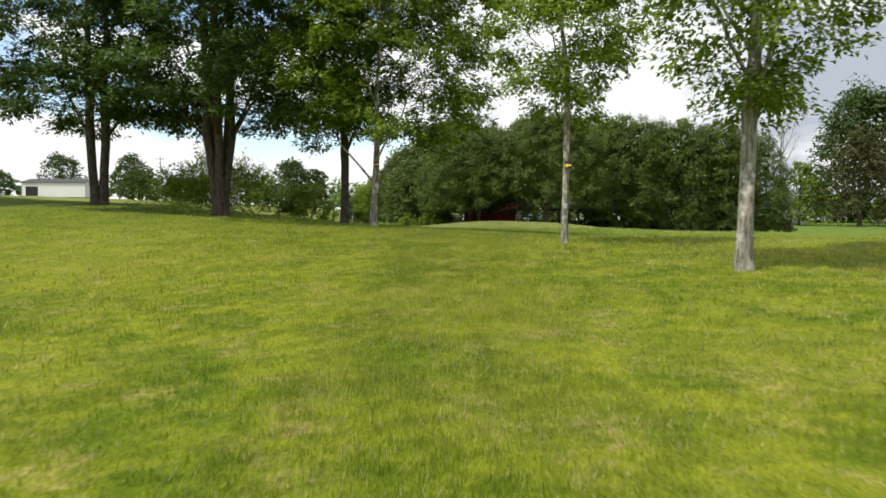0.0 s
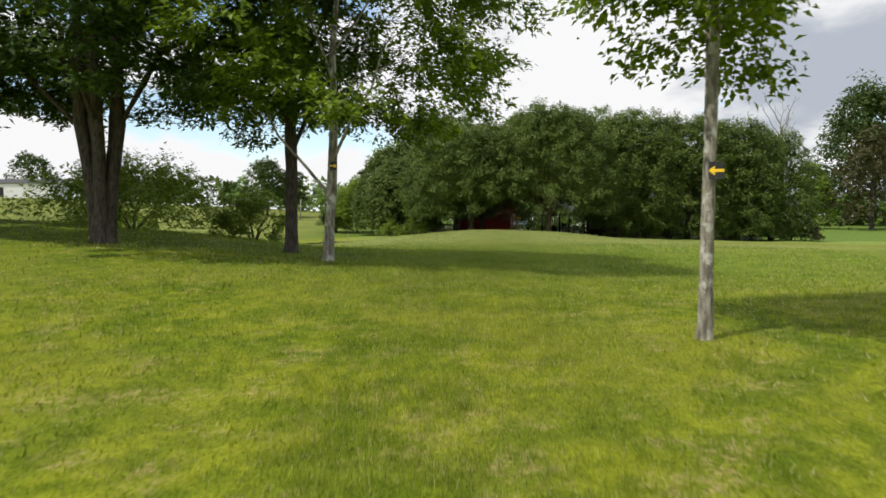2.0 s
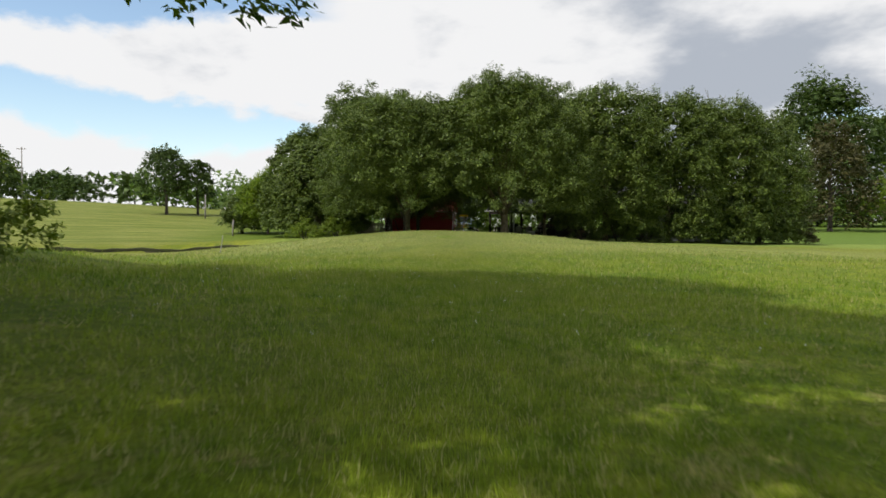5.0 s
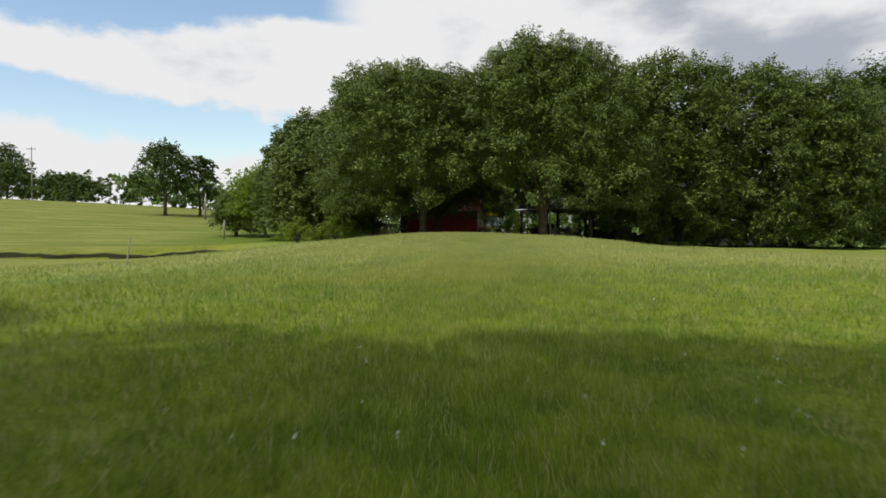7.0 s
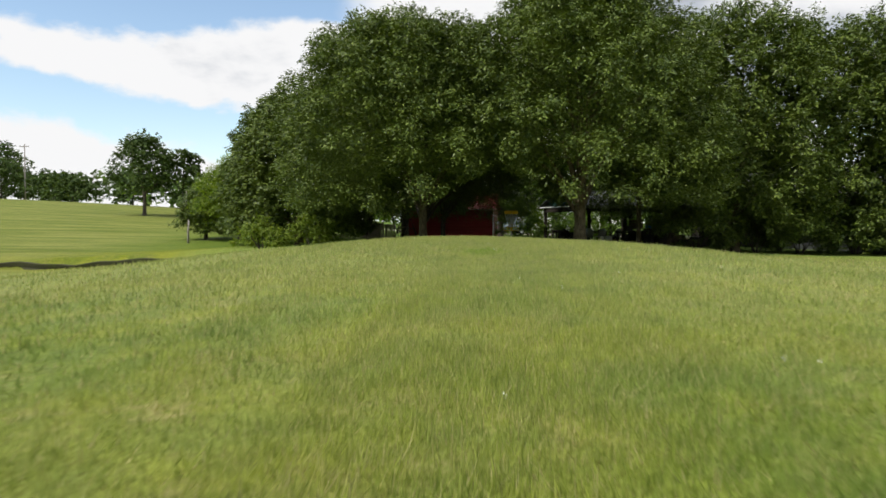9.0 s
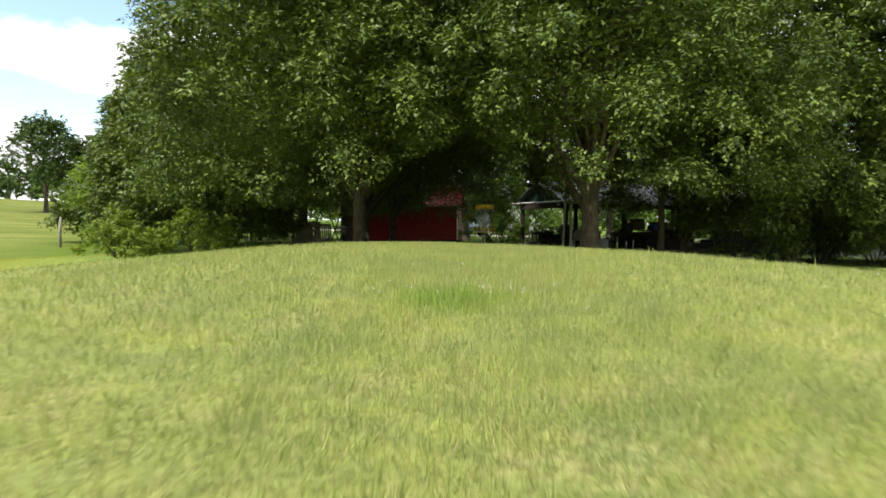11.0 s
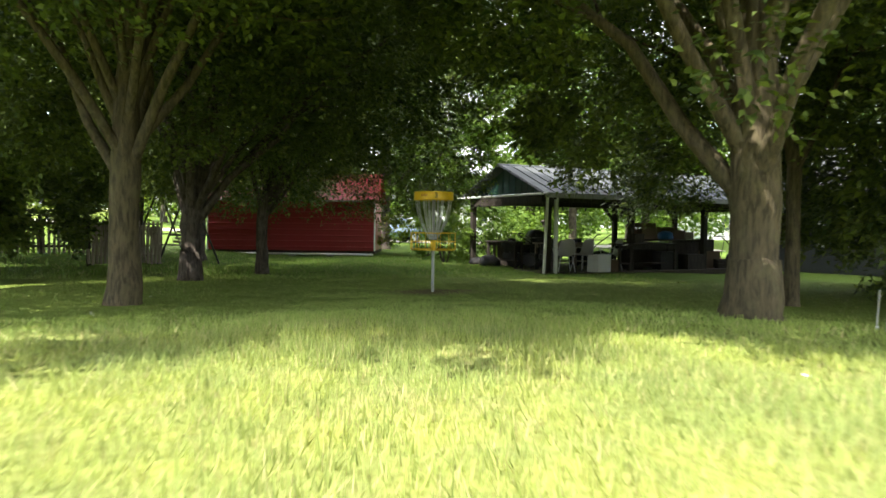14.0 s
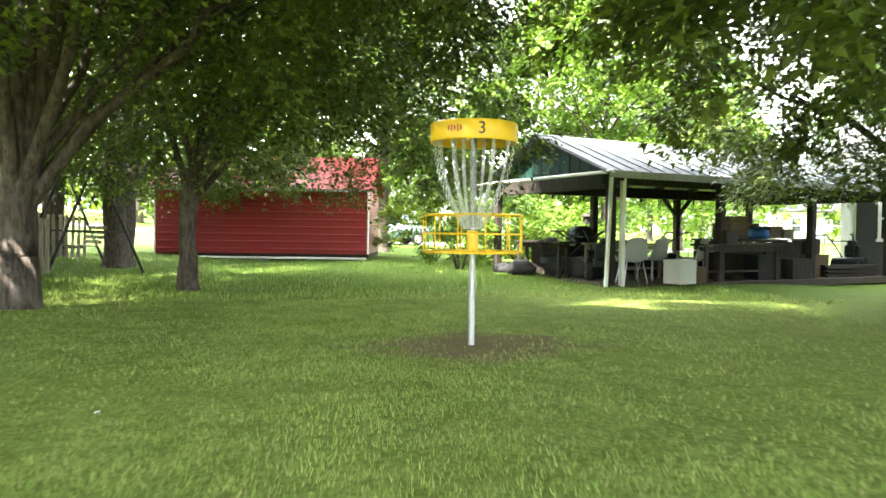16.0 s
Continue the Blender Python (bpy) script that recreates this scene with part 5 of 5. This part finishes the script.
def table(u, v, L, D, H, turn, mat, label):
    x, y = pav(u, v)
    root = thing("work_table", label, "table", (x, y, FLOOR_Z), PAV_TURN + turn)
    n = 5
    for k in range(n):
        part("plank", box_bm((L, D / n - 0.012, 0.04), (0, -D / 2 + (k + 0.5) * D / n, H - 0.02), 0.004), mat, root)
    for sx in (-1, 1):
        for sy in (-1, 1):
            part("leg", box_bm((0.07, 0.07, H - 0.04), (sx * (L / 2 - 0.1), sy * (D / 2 - 0.07), (H - 0.04) / 2), 0.005), mat, root)
        part("rail", box_bm((0.04, D - 0.2, 0.09), (sx * (L / 2 - 0.1), 0, H - 0.1)), mat, root)
    part("apron", box_bm((L - 0.2, 0.03, 0.1 if H < 0.8 else H - 0.16), (0, -D / 2 + 0.05, H - 0.1 if H < 0.8 else H / 2)), mat, root)
    part("shelf", box_bm((L - 0.25, D - 0.2, 0.03), (0, 0, 0.2)), mat, root)
    return root


def crate(u, v, size, z, turn, mat, label, category="box"):
    x, y = pav(u, v)
    root = thing("crate" if mat is not CARD else "carton", label, category, (x, y, FLOOR_Z + z), PAV_TURN + turn)
    sx, sy, sz = size
    part("side", box_bm((sx, 0.015, sz), (0, -sy / 2 + 0.0075, sz / 2)), mat, root)
    part("side", box_bm((sx, 0.015, sz), (0, sy / 2 - 0.0075, sz / 2)), mat, root)
    part("side", box_bm((0.015, sy - 0.03, sz), (-sx / 2 + 0.0075, 0, sz / 2)), mat, root)
    part("side", box_bm((0.015, sy - 0.03, sz), (sx / 2 - 0.0075, 0, sz / 2)), mat, root)
    part("base", box_bm((sx - 0.03, sy - 0.03, 0.015), (0, 0, 0.0075)), mat, root)
    part("lid", box_bm((sx + 0.02, sy + 0.02, 0.02), (0, 0, sz + 0.01), 0.004), mat, root)
    return root


plastic_chair(0.75, 0.25, 160)
plastic_chair(2.45, 0.35, 200)
plastic_chair(1.75, 0.75, 185)
table(1.65, 1.5, 1.7, 0.8, 0.74, 4, TIMBER, "grey weathered plank table under the pavilion")
table(4.6, 0.75, 2.6, 0.8, 0.86, -3, TIMBER_DARK, "long dark workbench heaped with cartons")
table(6.9, 2.6, 2.0, 0.9, 0.8, 5, TIMBER_DARK, "dark workbench at the back of the pavilion")
crate(1.6, -0.15, (0.5, 0.38, 0.44), 0.0, 8, PLASTIC, "white plastic storage bin standing on the floor", "bin")
crate(2.05, -0.1, (0.3, 0.3, 0.3), 0.0, -10, CARD, "brown carton beside the white bin")
crate(4.0, 0.75, (0.62, 0.45, 0.3), 0.87, 5, CARD, "brown carton on the workbench")
crate(4.05, 0.76, (0.5, 0.4, 0.13), 1.2, -8, CARD, "flat brown carton on another carton")
crate(5.25, 0.8, (0.6, 0.45, 0.26), 0.87, 12, CARD, "dusty brown carton on the workbench")
crate(5.7, 0.7, (0.3, 0.3, 0.2), 0.87, -6, TIMBER, "small grey wooden crate on the workbench", "crate")
crate(3.4, 0.6, (0.5, 0.5, 0.55), 0.0, 14, TIMBER_DARK, "dark wooden crate on the floor", "crate")
crate(6.6, 2.6, (0.7, 0.5, 0.4), 0.81, 3, CARD, "brown carton on the back workbench")


def lump(name, label, category, u, v, z, size, mat, seed, squash=1.0):
    """A slumped bundle: a noisy, flattened ball with folds."""
    x, y = pav(u, v)
    bm = bmesh.new()
    bmesh.ops.create_icosphere(bm, subdivisions=3, radius=1.0)
    for w in bm.verts:
        f = 1 + 0.22 * noise.noise(w.co * 2.1 + Vector((seed, 0, 0))) + 0.1 * noise.noise(w.co * 5.3 + Vector((0, seed, 0)))
        w.co = Vector((w.co.x * size[0] * f, w.co.y * size[1] * f, max(-0.5, w.co.z) * size[2] * f + size[2] * 0.5))
        w.co.z = max(w.co.z, 0.0)
    me = bpy.data.meshes.new(name)
    bm.to_mesh(me)
    bm.free()
    o = add_mesh(name, me, mat, None, "", True)
    o.matrix_world = pose(x, y, FLOOR_Z + z, 0, 0, PAV_TURN + seed * 20)
    return tagged(o, label, category)


lump("tarp_bundle", "crumpled blue tarp on the workbench", "tarp", 4.75, 0.62, 0.865, (0.3, 0.22, 0.17), TARP, 3)
lump("sack", "slumped dark sack on the floor", "sack", 2.95, 1.4, 0.0, (0.42, 0.36, 0.34), RUBBER, 5)
lump("sack", "slumped brown sack under the workbench", "sack", 5.6, 1.5, 0.0, (0.5, 0.4, 0.4), CARD, 7)


def grill(u, v):
    x, y = pav(u, v)
    root = thing("barbecue_grill", "black barbecue grill with lid on a cart", "grill", (x, y, FLOOR_Z), PAV_TURN + 70)
    part("cabinet", box_bm((0.8, 0.5, 0.55), (0, 0, 0.42), 0.01), DARK_METAL, root)
    part("firebox", box_bm((0.78, 0.5, 0.16), (0, 0, 0.79), 0.03), DARK_METAL, root)
    bm = tube_bm([(-0.38, 0, 0.87), (-0.36, 0, 0.87), (0.36, 0, 0.87), (0.38, 0, 0.87)], [0.1, 0.24, 0.24, 0.1], 16)
    part("lid", bm, BLACK, root, "rounded black lid", True)
    part("handle", tube_bm([(-0.25, -0.26, 0.93), (0.25, -0.26, 0.93)], 0.014, 8), GALVANISED, root)
    for s in (-1, 1):
        part("side_shelf", box_bm((0.4, 0.42, 0.03), (s * 0.6, 0, 0.85), 0.006), DARK_METAL, root)
        part("wheel", tube_bm([(s * 0.4, 0.2, 0.09), (s * 0.45, 0.2, 0.09)], 0.09, 16), RUBBER, root)
        part("leg", box_bm((0.04, 0.04, 0.15), (s * 0.36, -0.2, 0.075)), DARK_METAL, root)


grill(1.9, 3.3)


def tiller(u, v, turn):
    """A walk-behind garden machine: engine, tank, tines or wheels, and two swept handles."""
    x, y = pav(u, v)
    root = thing("garden_tiller", "dusty dark walk-behind garden tiller under the pavilion", "tiller", (x, y, FLOOR_Z), turn, "machines under the pavilion")
    part("chassis", box_bm((0.75, 0.4, 0.16), (0, 0, 0.34), 0.02), DARK_METAL, root)
    eng = part("engine", box_bm((0.36, 0.34, 0.3), (0.18, 0, 0.57), 0.04), RUBBER, root)
    part("fuel_tank", box_bm((0.24, 0.2, 0.12), (0.14, 0.02, 0.78), 0.03), DARK_METAL, eng)
    part("air_filter", tube_bm([(0.36, 0.1, 0.6), (0.36, 0.1, 0.78)], 0.07, 12), DARK_METAL, eng)
    for s in (-0.26, 0.26):
        w = part("wheel", tube_bm([(0.0, s - 0.05, 0.21), (0.0, s + 0.05, 0.21)], 0.22, 18), RUBBER, root)
        part("rim", tube_bm([(0.0, s - 0.055, 0.21), (0.0, s + 0.055, 0.21)], 0.1, 12), DARK_METAL, w)
        part("handle_bar", tube_bm([(-0.2, s * 0.5, 0.4), (-0.55, s * 0.8, 0.72), (-0.95, s * 1.1, 0.98), (-1.1, s * 1.1, 0.98)], 0.017, 7), DARK_METAL, root)
    part("cross_bar", tube_bm([(-0.7, -0.24, 0.82), (-0.7, 0.24, 0.82)], 0.014, 6), DARK_METAL, root)
    part("tine_cover", tube_bm([(-0.42, -0.28, 0.22), (-0.42, 0.28, 0.22)], 0.2, 12), DARK_METAL, root)


tiller(0.75, 1.1, 250)
tiller(0.6, 2.4, 150)
tiller(1.7, 2.3, 320)
tiller(2.9, 2.3, 110)
table(3.4, 0.05, 2.3, 0.4, 0.76, 1, TIMBER_DARK, "long dark plank bench along the open side")
table(0.25, 2.5, 1.7, 0.35, 0.76, 90, TIMBER_DARK, "dark plank bench across the gable end")
crate(3.0, 0.0, (0.4, 0.3, 0.24), 0.77, 10, TIMBER_DARK, "small dark wooden crate on the plank bench", "crate")
crate(6.3, 0.5, (0.7, 0.5, 0.5), 0.0, -9, CARD, "large dusty carton on the floor")
crate(6.2, 0.5, (0.5, 0.4, 0.35), 0.51, 6, TIMBER_DARK, "dark wooden crate on a carton", "crate")
crate(5.3, 0.1, (0.8, 0.4, 0.42), 0.0, 4, TIMBER_DARK, "dark wooden chest under the workbench", "chest")
crate(4.3, 0.15, (0.6, 0.4, 0.5), 0.0, -7, RUBBER, "black plastic tub under the workbench", "tub")
lump("sack", "low dark sack by the gable end", "sack", -0.1, 3.55, 0.0, (0.24, 0.2, 0.16), RUBBER, 15)
crate(0.9, 3.0, (0.9, 0.55, 0.62), 0.0, 18, TIMBER_DARK, "dark wooden chest near the gable end", "chest")
lump("sack", "low dark sack by the gable end", "sack", -0.02, 2.9, 0.0, (0.3, 0.36, 0.22), RUBBER, 9)


def mower(u, v):
    x, y = pav(u, v)
    root = thing("push_mower", "orange push mower with black wheels and bent handle", "mower", (x, y, FLOOR_Z), PAV_TURN + 30)
    part("deck", box_bm((0.55, 0.5, 0.16), (0, 0, 0.2), 0.05), ORANGE, root)
    part("engine", tube_bm([(0, 0, 0.28), (0, 0, 0.34), (0, 0, 0.46), (0, 0, 0.5)], [0.14, 0.16, 0.15, 0.08], 14), DARK_METAL, root, "", True)
    for sx in (-1, 1):
        for sy in (-1, 1):
            part("wheel", tube_bm([(sx * 0.2, sy * 0.26, 0.1), (sx * 0.2, sy * 0.31, 0.1)], 0.1, 16), RUBBER, root)
        part("handle", tube_bm([(0.2, sx * 0.2, 0.25), (0.75, sx * 0.2, 0.85), (0.95, sx * 0.18, 0.95)], 0.012, 6), DARK_METAL, root)
    part("grip", tube_bm([(0.95, -0.2, 0.95), (0.95, 0.2, 0.95)], 0.014, 6), RUBBER, root)


mower(7.3, 1.1)
tiller(8.2, 0.7, 30)
for k in range(6):
    x, y = pav(7.3, 0.15 + 0.0 * k)
    o = part("board", box_bm((1.9, 0.18, 0.045), (0, 0, 0), 0.004), TIMBER_DARK, None)
    o.matrix_world = pose(x, y + 0.03 * (k % 2), FLOOR_Z + 0.024 + k * 0.046, 0, 0, PAV_TURN + (-1) ** k * 1.5)
    tagged(o, "dark weathered board in a low stack on the floor", "board", "stacked boards")


def bird_feeder(u, v):
    x, y = pav(u, v)
    root = thing("bird_feeder", "small dark bird feeder on a thin post", "bird feeder", (x, y, gz(x, y)), PAV_TURN)
    part("post", tube_bm([(0, 0, -0.05), (0, 0, 1.25)], 0.02, 8), DARK_METAL, root)
    part("tray", box_bm((0.26, 0.26, 0.03), (0, 0, 1.26), 0.005), TIMBER_DARK, root)
    part("hopper", box_bm((0.14, 0.14, 0.16), (0, 0, 1.36)), TIMBER_DARK, root)
    part("roof", tube_bm([(0, 0, 1.44), (0, 0, 1.46), (0, 0, 1.54)], [0.18, 0.18, 0.01], 4), TIMBER_DARK, root)


bird_feeder(3.6, 5.2)
shrub("garden_bush", "dense bright bush behind the pavilion", *pav(2.2, 6.3), 1.9, 1.5, 81, LEAF_FRESH, 260, 26, 0.13, "bushes behind the pavilion")
shrub("garden_bush", "dense bright bush behind the pavilion", *pav(4.6, 7.6), 1.6, 1.3, 82, LEAF_FRESH, 220, 26, 0.13, "bushes behind the pavilion")
shrub("garden_bush", "low leafy bush at the pavilion's corner", *pav(-0.6, 4.7), 1.25, 0.85, 83, LEAF_FRESH, 130, 26, 0.11, "bushes behind the pavilion")
shrub("garden_bush", "dense bright bush behind the pavilion", *pav(0.6, 8.6), 2.0, 1.5, 84, LEAF_MAPLE, 220, 26, 0.13, "bushes behind the pavilion")


# ---- grey house ----
def house(name, label, x, y, turn, L, D, H, rise, wall_mat, roof_mat, windows, door=None):
    root = thing(name, label, "house", (x, y, gz(x, y)), turn)
    part("wall", box_bm((L, 0.15, H + 0.3), (L / 2, 0.075, H / 2 - 0.15)), wall_mat, root)
    part("wall", box_bm((L, 0.15, H + 0.3), (L / 2, D - 0.075, H / 2 - 0.15)), wall_mat, root)
    part("wall", box_bm((0.15, D - 0.31, H + 0.3), (0.075, D / 2, H / 2 - 0.15)), wall_mat, root)
    part("wall", box_bm((0.15, D - 0.31, H + 0.3), (L - 0.075, D / 2, H / 2 - 0.15)), wall_mat, root)
    slope = math.degrees(math.atan2(rise, D / 2))
    run = math.hypot(rise, D / 2) + 0.45
    for s in (-1, 1):
        part("roof", box_bm((L + 0.6, run, 0.09), (L / 2, D / 2 + s * (D / 4 + 0.17), H + rise / 2 - 0.02), 0.0, (-s * slope, 0, 0)), roof_mat, root)
    for xx in (0.08, L - 0.08):
        bm = bmesh.new()
        vs = [bm.verts.new((xx + t, yy, zz)) for t in (-0.07, 0.07) for yy, zz in ((0, H), (D, H), (D / 2, H + rise - 0.06))]
        bm.faces.new(vs[:3])
        bm.faces.new(vs[3:][::-1])
        for i in range(3):
            bm.faces.new((vs[i], vs[i + 3], vs[(i + 1) % 3 + 3], vs[(i + 1) % 3]))
        bmesh.ops.recalc_face_normals(bm, faces=bm.faces)
        part("gable", bm, wall_mat, root)
    nb = int(H / 0.2)
    for k in range(nb):
        part("siding_board", box_bm((L + 0.02, 0.012, 0.19), (L / 2, -0.008, 0.1 + k * 0.2), 0.0, (3, 0, 0)), wall_mat, root)
    for wx, wz, ww, wh in windows:
        w = part("window", box_bm((ww, 0.03, wh), (wx, -0.02, wz)), GLASS, root, "dark reflecting pane")
        for dx, dz, sx, sz in ((0, wh / 2, ww + 0.14, 0.08), (0, -wh / 2, ww + 0.14, 0.08), (-ww / 2, 0, 0.08, wh), (ww / 2, 0, 0.08, wh), (0, 0, ww, 0.045)):
            part("window_frame", box_bm((sx, 0.06, sz), (wx + dx, -0.045, wz + dz), 0.006), WHITE, w, "white frame")
    if door:
        dx, dw, dh = door
        o = part("door", box_bm((dw, 0.05, dh), (dx, -0.03, dh / 2)), DARK_METAL, root, "dark doorway")
        part("door_frame", box_bm((dw + 0.16, 0.04, 0.1), (dx, -0.03, dh + 0.05)), WHITE, o)
    return root


house("grey_house", "grey clapboard house with white window frames", 20.2, 72.9, -40, 9.0, 6.0, 2.7, 1.5, SIDING, SHINGLE,
      [(0.9, 1.55, 0.8, 1.1), (2.5, 1.5, 0.9, 1.3), (5.5, 1.5, 0.9, 1.3)])
house("white_house", "white house beyond the lane", 13.5, 118, 0, 14.0, 7.0, 3.2, 2.0, WHITE, SHINGLE, [(2, 1.7, 1.0, 1.3), (5, 1.7, 1.0, 1.3), (11, 1.7, 1.0, 1.3)], (8, 1.0, 2.05))
house("white_house", "long white house behind the trees", 46, 113, -8, 12.0, 6.5, 3.0, 1.8, WHITE, SHINGLE, [(2, 1.6, 1.0, 1.3), (6, 1.6, 1.0, 1.3), (10, 1.6, 1.0, 1.3)])
house("white_barn", "long low white barn with a dark roof on the hill", -113, 186, 3, 16.5, 9.0, 3.6, 1.1, WHITE, SHINGLE, [], (2.6, 3.2, 2.5))


# ---- parked car seen past the shed ----
def car(x, y, turn):
    root = thing("parked_car", "pale blue parked car beside the lane", "car", (x, y, gz(x, y)), turn)
    bm = bmesh.new()
    prof = [(-2.1, 0.35), (-2.15, 0.7), (-1.9, 0.88), (-1.3, 0.95), (-0.7, 1.42), (0.7, 1.45), (1.3, 1.0), (2.0, 0.9), (2.15, 0.6), (2.1, 0.35)]
    left = [bm.verts.new((p, -0.85 + (0.15 if z > 1.2 else 0), z)) for p, z in prof]
    right_ = [bm.verts.new((p, 0.85 - (0.15 if z > 1.2 else 0), z)) for p, z in prof]
    bm.faces.new(left)
    bm.faces.new(right_[::-1])
    for i in range(len(prof)):
        j = (i + 1) % len(prof)
        bm.faces.new((left[i], right_[i], right_[j], left[j]))
    bmesh.ops.recalc_face_normals(bm, faces=bm.faces)
    bmesh.ops.bevel(bm, geom=bm.edges[:], offset=0.05, segments=2, affect="EDGES")
    part("body", bm, CAR_BLUE, root, "", True)
    for s in (-1, 1):
        part("window", box_bm((1.3, 0.02, 0.32), (0, s * 0.79, 1.16), 0.006, (s * 14, 0, 0)), GLASS, root)
        for p in (-1.3, 1.3):
            w = part("wheel", tube_bm([(p, s * 0.7, 0.32), (p, s * 0.88, 0.32)], 0.32, 20), RUBBER, root)
            part("rim", tube_bm([(p, s * 0.86, 0.32), (p, s * 0.89, 0.32)], 0.2, 14), GALVANISED, w)


car(11.3, 93.5, 12)


# ---- fence, leaning panel, swing, posts ----
def picket_fence(a, b, height, label, lean_=0.0, spacing=0.13, mat=PICKET, rail_mat=TIMBER_DARK):
    a, b = Vector(a), Vector(b)
    run = (b - a).length
    turn = math.degrees(math.atan2(b.y - a.y, b.x - a.x))
    root = thing("picket_fence", label, "fence", (a.x, a.y, 0), turn)
    n = int(run / spacing)
    me = bpy.data.meshes.new("picket")
    bm = box_bm((0.07, 0.02, height), (0, 0, height / 2), 0.004)
    bm.to_mesh(me)
    bm.free()
    me.materials.append(mat)
    rng = random.Random(int(run * 100))
    for k in range(n + 1):
        p = a.lerp(b, k / n)
        o = new("picket", me)
        o.parent = root
        o.matrix_basis = pose(run * k / n, 0.0, gz(p.x, p.y) + 0.03 + rng.uniform(-0.02, 0.02), lean_, rng.uniform(-2.0, 2.0), 0)
    for f in (0.25, 0.92):
        za, zb = gz(a.x, a.y) + 0.03 + height * f, gz(b.x, b.y) + 0.03 + height * f
        part("rail", tube_bm([(0, 0.035 - height * f * math.sin(radians(lean_)), za), (run, 0.035 - height * f * math.sin(radians(lean_)), zb)], 0.035, 4), rail_mat, root)
    for k in range(int(run / 2.4) + 1):
        p = a.lerp(b, min(1, k * 2.4 / run))
        part("post", box_bm((0.09, 0.09, height + 0.3), (min(run, k * 2.4), 0.09, gz(p.x, p.y) + height / 2 - 0.08), 0.006), TIMBER_DARK, root)
    return root


picket_fence((-4.0, 73.8), (1.2, 76.2), 1.0, "weathered picket fence with dark rails beyond the green", 0.0, 0.13, TIMBER)
picket_fence((0.55, 70.2), (2.0, 70.7), 0.92, "leaning pale slatted fence panel on the grass", -9.0, 0.085, TIMBER, TIMBER)


def swing(x, y, turn):
    root = thing("garden_swing", "dark metal A-frame garden swing with a slatted seat", "swing", (x, y, gz(x, y)), turn)
    for s in (-0.95, 0.95):
        for f in (-0.8, 0.8):
            part("leg", tube_bm([(s * 1.08, f, -0.03), (s, f * 0.08, 1.8)], 0.026, 8), DARK_METAL, root)
        part("cross_bar", tube_bm([(s * 1.04, -0.47, 0.72), (s * 1.04, 0.47, 0.72)], 0.018, 6), DARK_METAL, root)
    part("top_bar", tube_bm([(-1.02, 0, 1.8), (1.02, 0, 1.8)], 0.03, 8), DARK_METAL, root)
    seat = part("seat", box_bm((1.0, 0.06, 0.03), (0, -0.18, 0.45)), TIMBER, root)
    for k in range(4):
        part("slat", box_bm((1.0, 0.07, 0.02), (0, -0.1 + k * 0.085, 0.45)), TIMBER, seat)
        part("slat", box_bm((1.0, 0.02, 0.07), (0, 0.24 + 0.03 * k, 0.52 + k * 0.09)), TIMBER, seat)
    for s in (-0.45, 0.45):
        for f in (-0.18, 0.2):
            part("hanger", tube_bm([(s, f, 0.45), (s, 0, 1.8)], 0.006, 5), GALVANISED, root)


swing(2.1, 72.2, -60)


def utility_pole(x, y, height, label, r=0.14, arms=True):
    root = thing("utility_pole", label, "pole", (x, y, gz(x, y)))
    part("pole", tube_bm([(0, 0, -0.3), (0, 0, height * 0.5), (0.05, 0, height)], [r, r * 0.85, r * 0.65], 10), BARK_DEAD, root, "", True)
    if arms:
        part("crossarm", box_bm((1.8, 0.1, 0.12), (0, -0.12, height - 0.5)), TIMBER, root)
        for s in (-0.8, 0, 0.8):
            part("insulator", tube_bm([(s, -0.12, height - 0.44), (s, -0.12, height - 0.3)], [0.05, 0.03], 8), GLASS, root)


utility_pole(-70, 172, 11.0, "grey wooden utility pole on the hilltop")
utility_pole(-16.6, 96, 2.6, "short pale post standing on the hillside", 0.09, False)
utility_pole(-9.6, 73.2, 1.3, "short pale post beside the creek trees", 0.07, False)


def stake(x, y, height, tilt, label, r=0.016):
    root = thing("marker_stake", label, "stake", (x, y, gz(x, y)))
    part("shaft", tube_bm([(0, 0, -0.05), (tilt * height, 0, height)], [r, r * 0.8], 8), PICKET, root)


stake(-4.13, 40.5, 0.55, 0.18, "thin pale marker stake leaning in the grass")
stake(9.3, 57.2, 0.32, 0.08, "thin pale weed stalk by the row tree", 0.007)
stake(9.5, 57.3, 0.36, 0.1, "thin pale weed stalk by the row tree", 0.007)


# flowers dotted in the lawn
def flowers():
    rng = np.random.default_rng(9)
    n = 160
    y = np.concatenate([rng.uniform(22, 30, n - 60), rng.uniform(30, 62, 44), TUFT[1] + rng.normal(0.1, 0.2, 16)])
    x = centre_line(y) + rng.normal(0, 2.6, n)
    x[-16:] = TUFT[0] + rng.normal(0, 0.3, 16)
    z = ground_height(x, y) + rng.uniform(0.05, 0.09, n)
    c = np.repeat(np.stack([x, y, z], 1), 6, 0) + rng.normal(0, 0.007, (n * 6, 3))
    nr = unit(rng.normal(0, 1, (n * 6, 3)) + np.array([0, 0, 1.0]))
    d = unit(np.cross(nr, rng.normal(0, 1, (n * 6, 3))))
    s = rng.uniform(0.006, 0.01, n * 6)
    o = add_mesh("clover_flowers", leaf_mesh("clover_flowers", c, nr, d, s, s), WHITE, None)
    tagged(o, "small white clover heads dotted through the grass", "flowers", "", "stuff")


flowers()
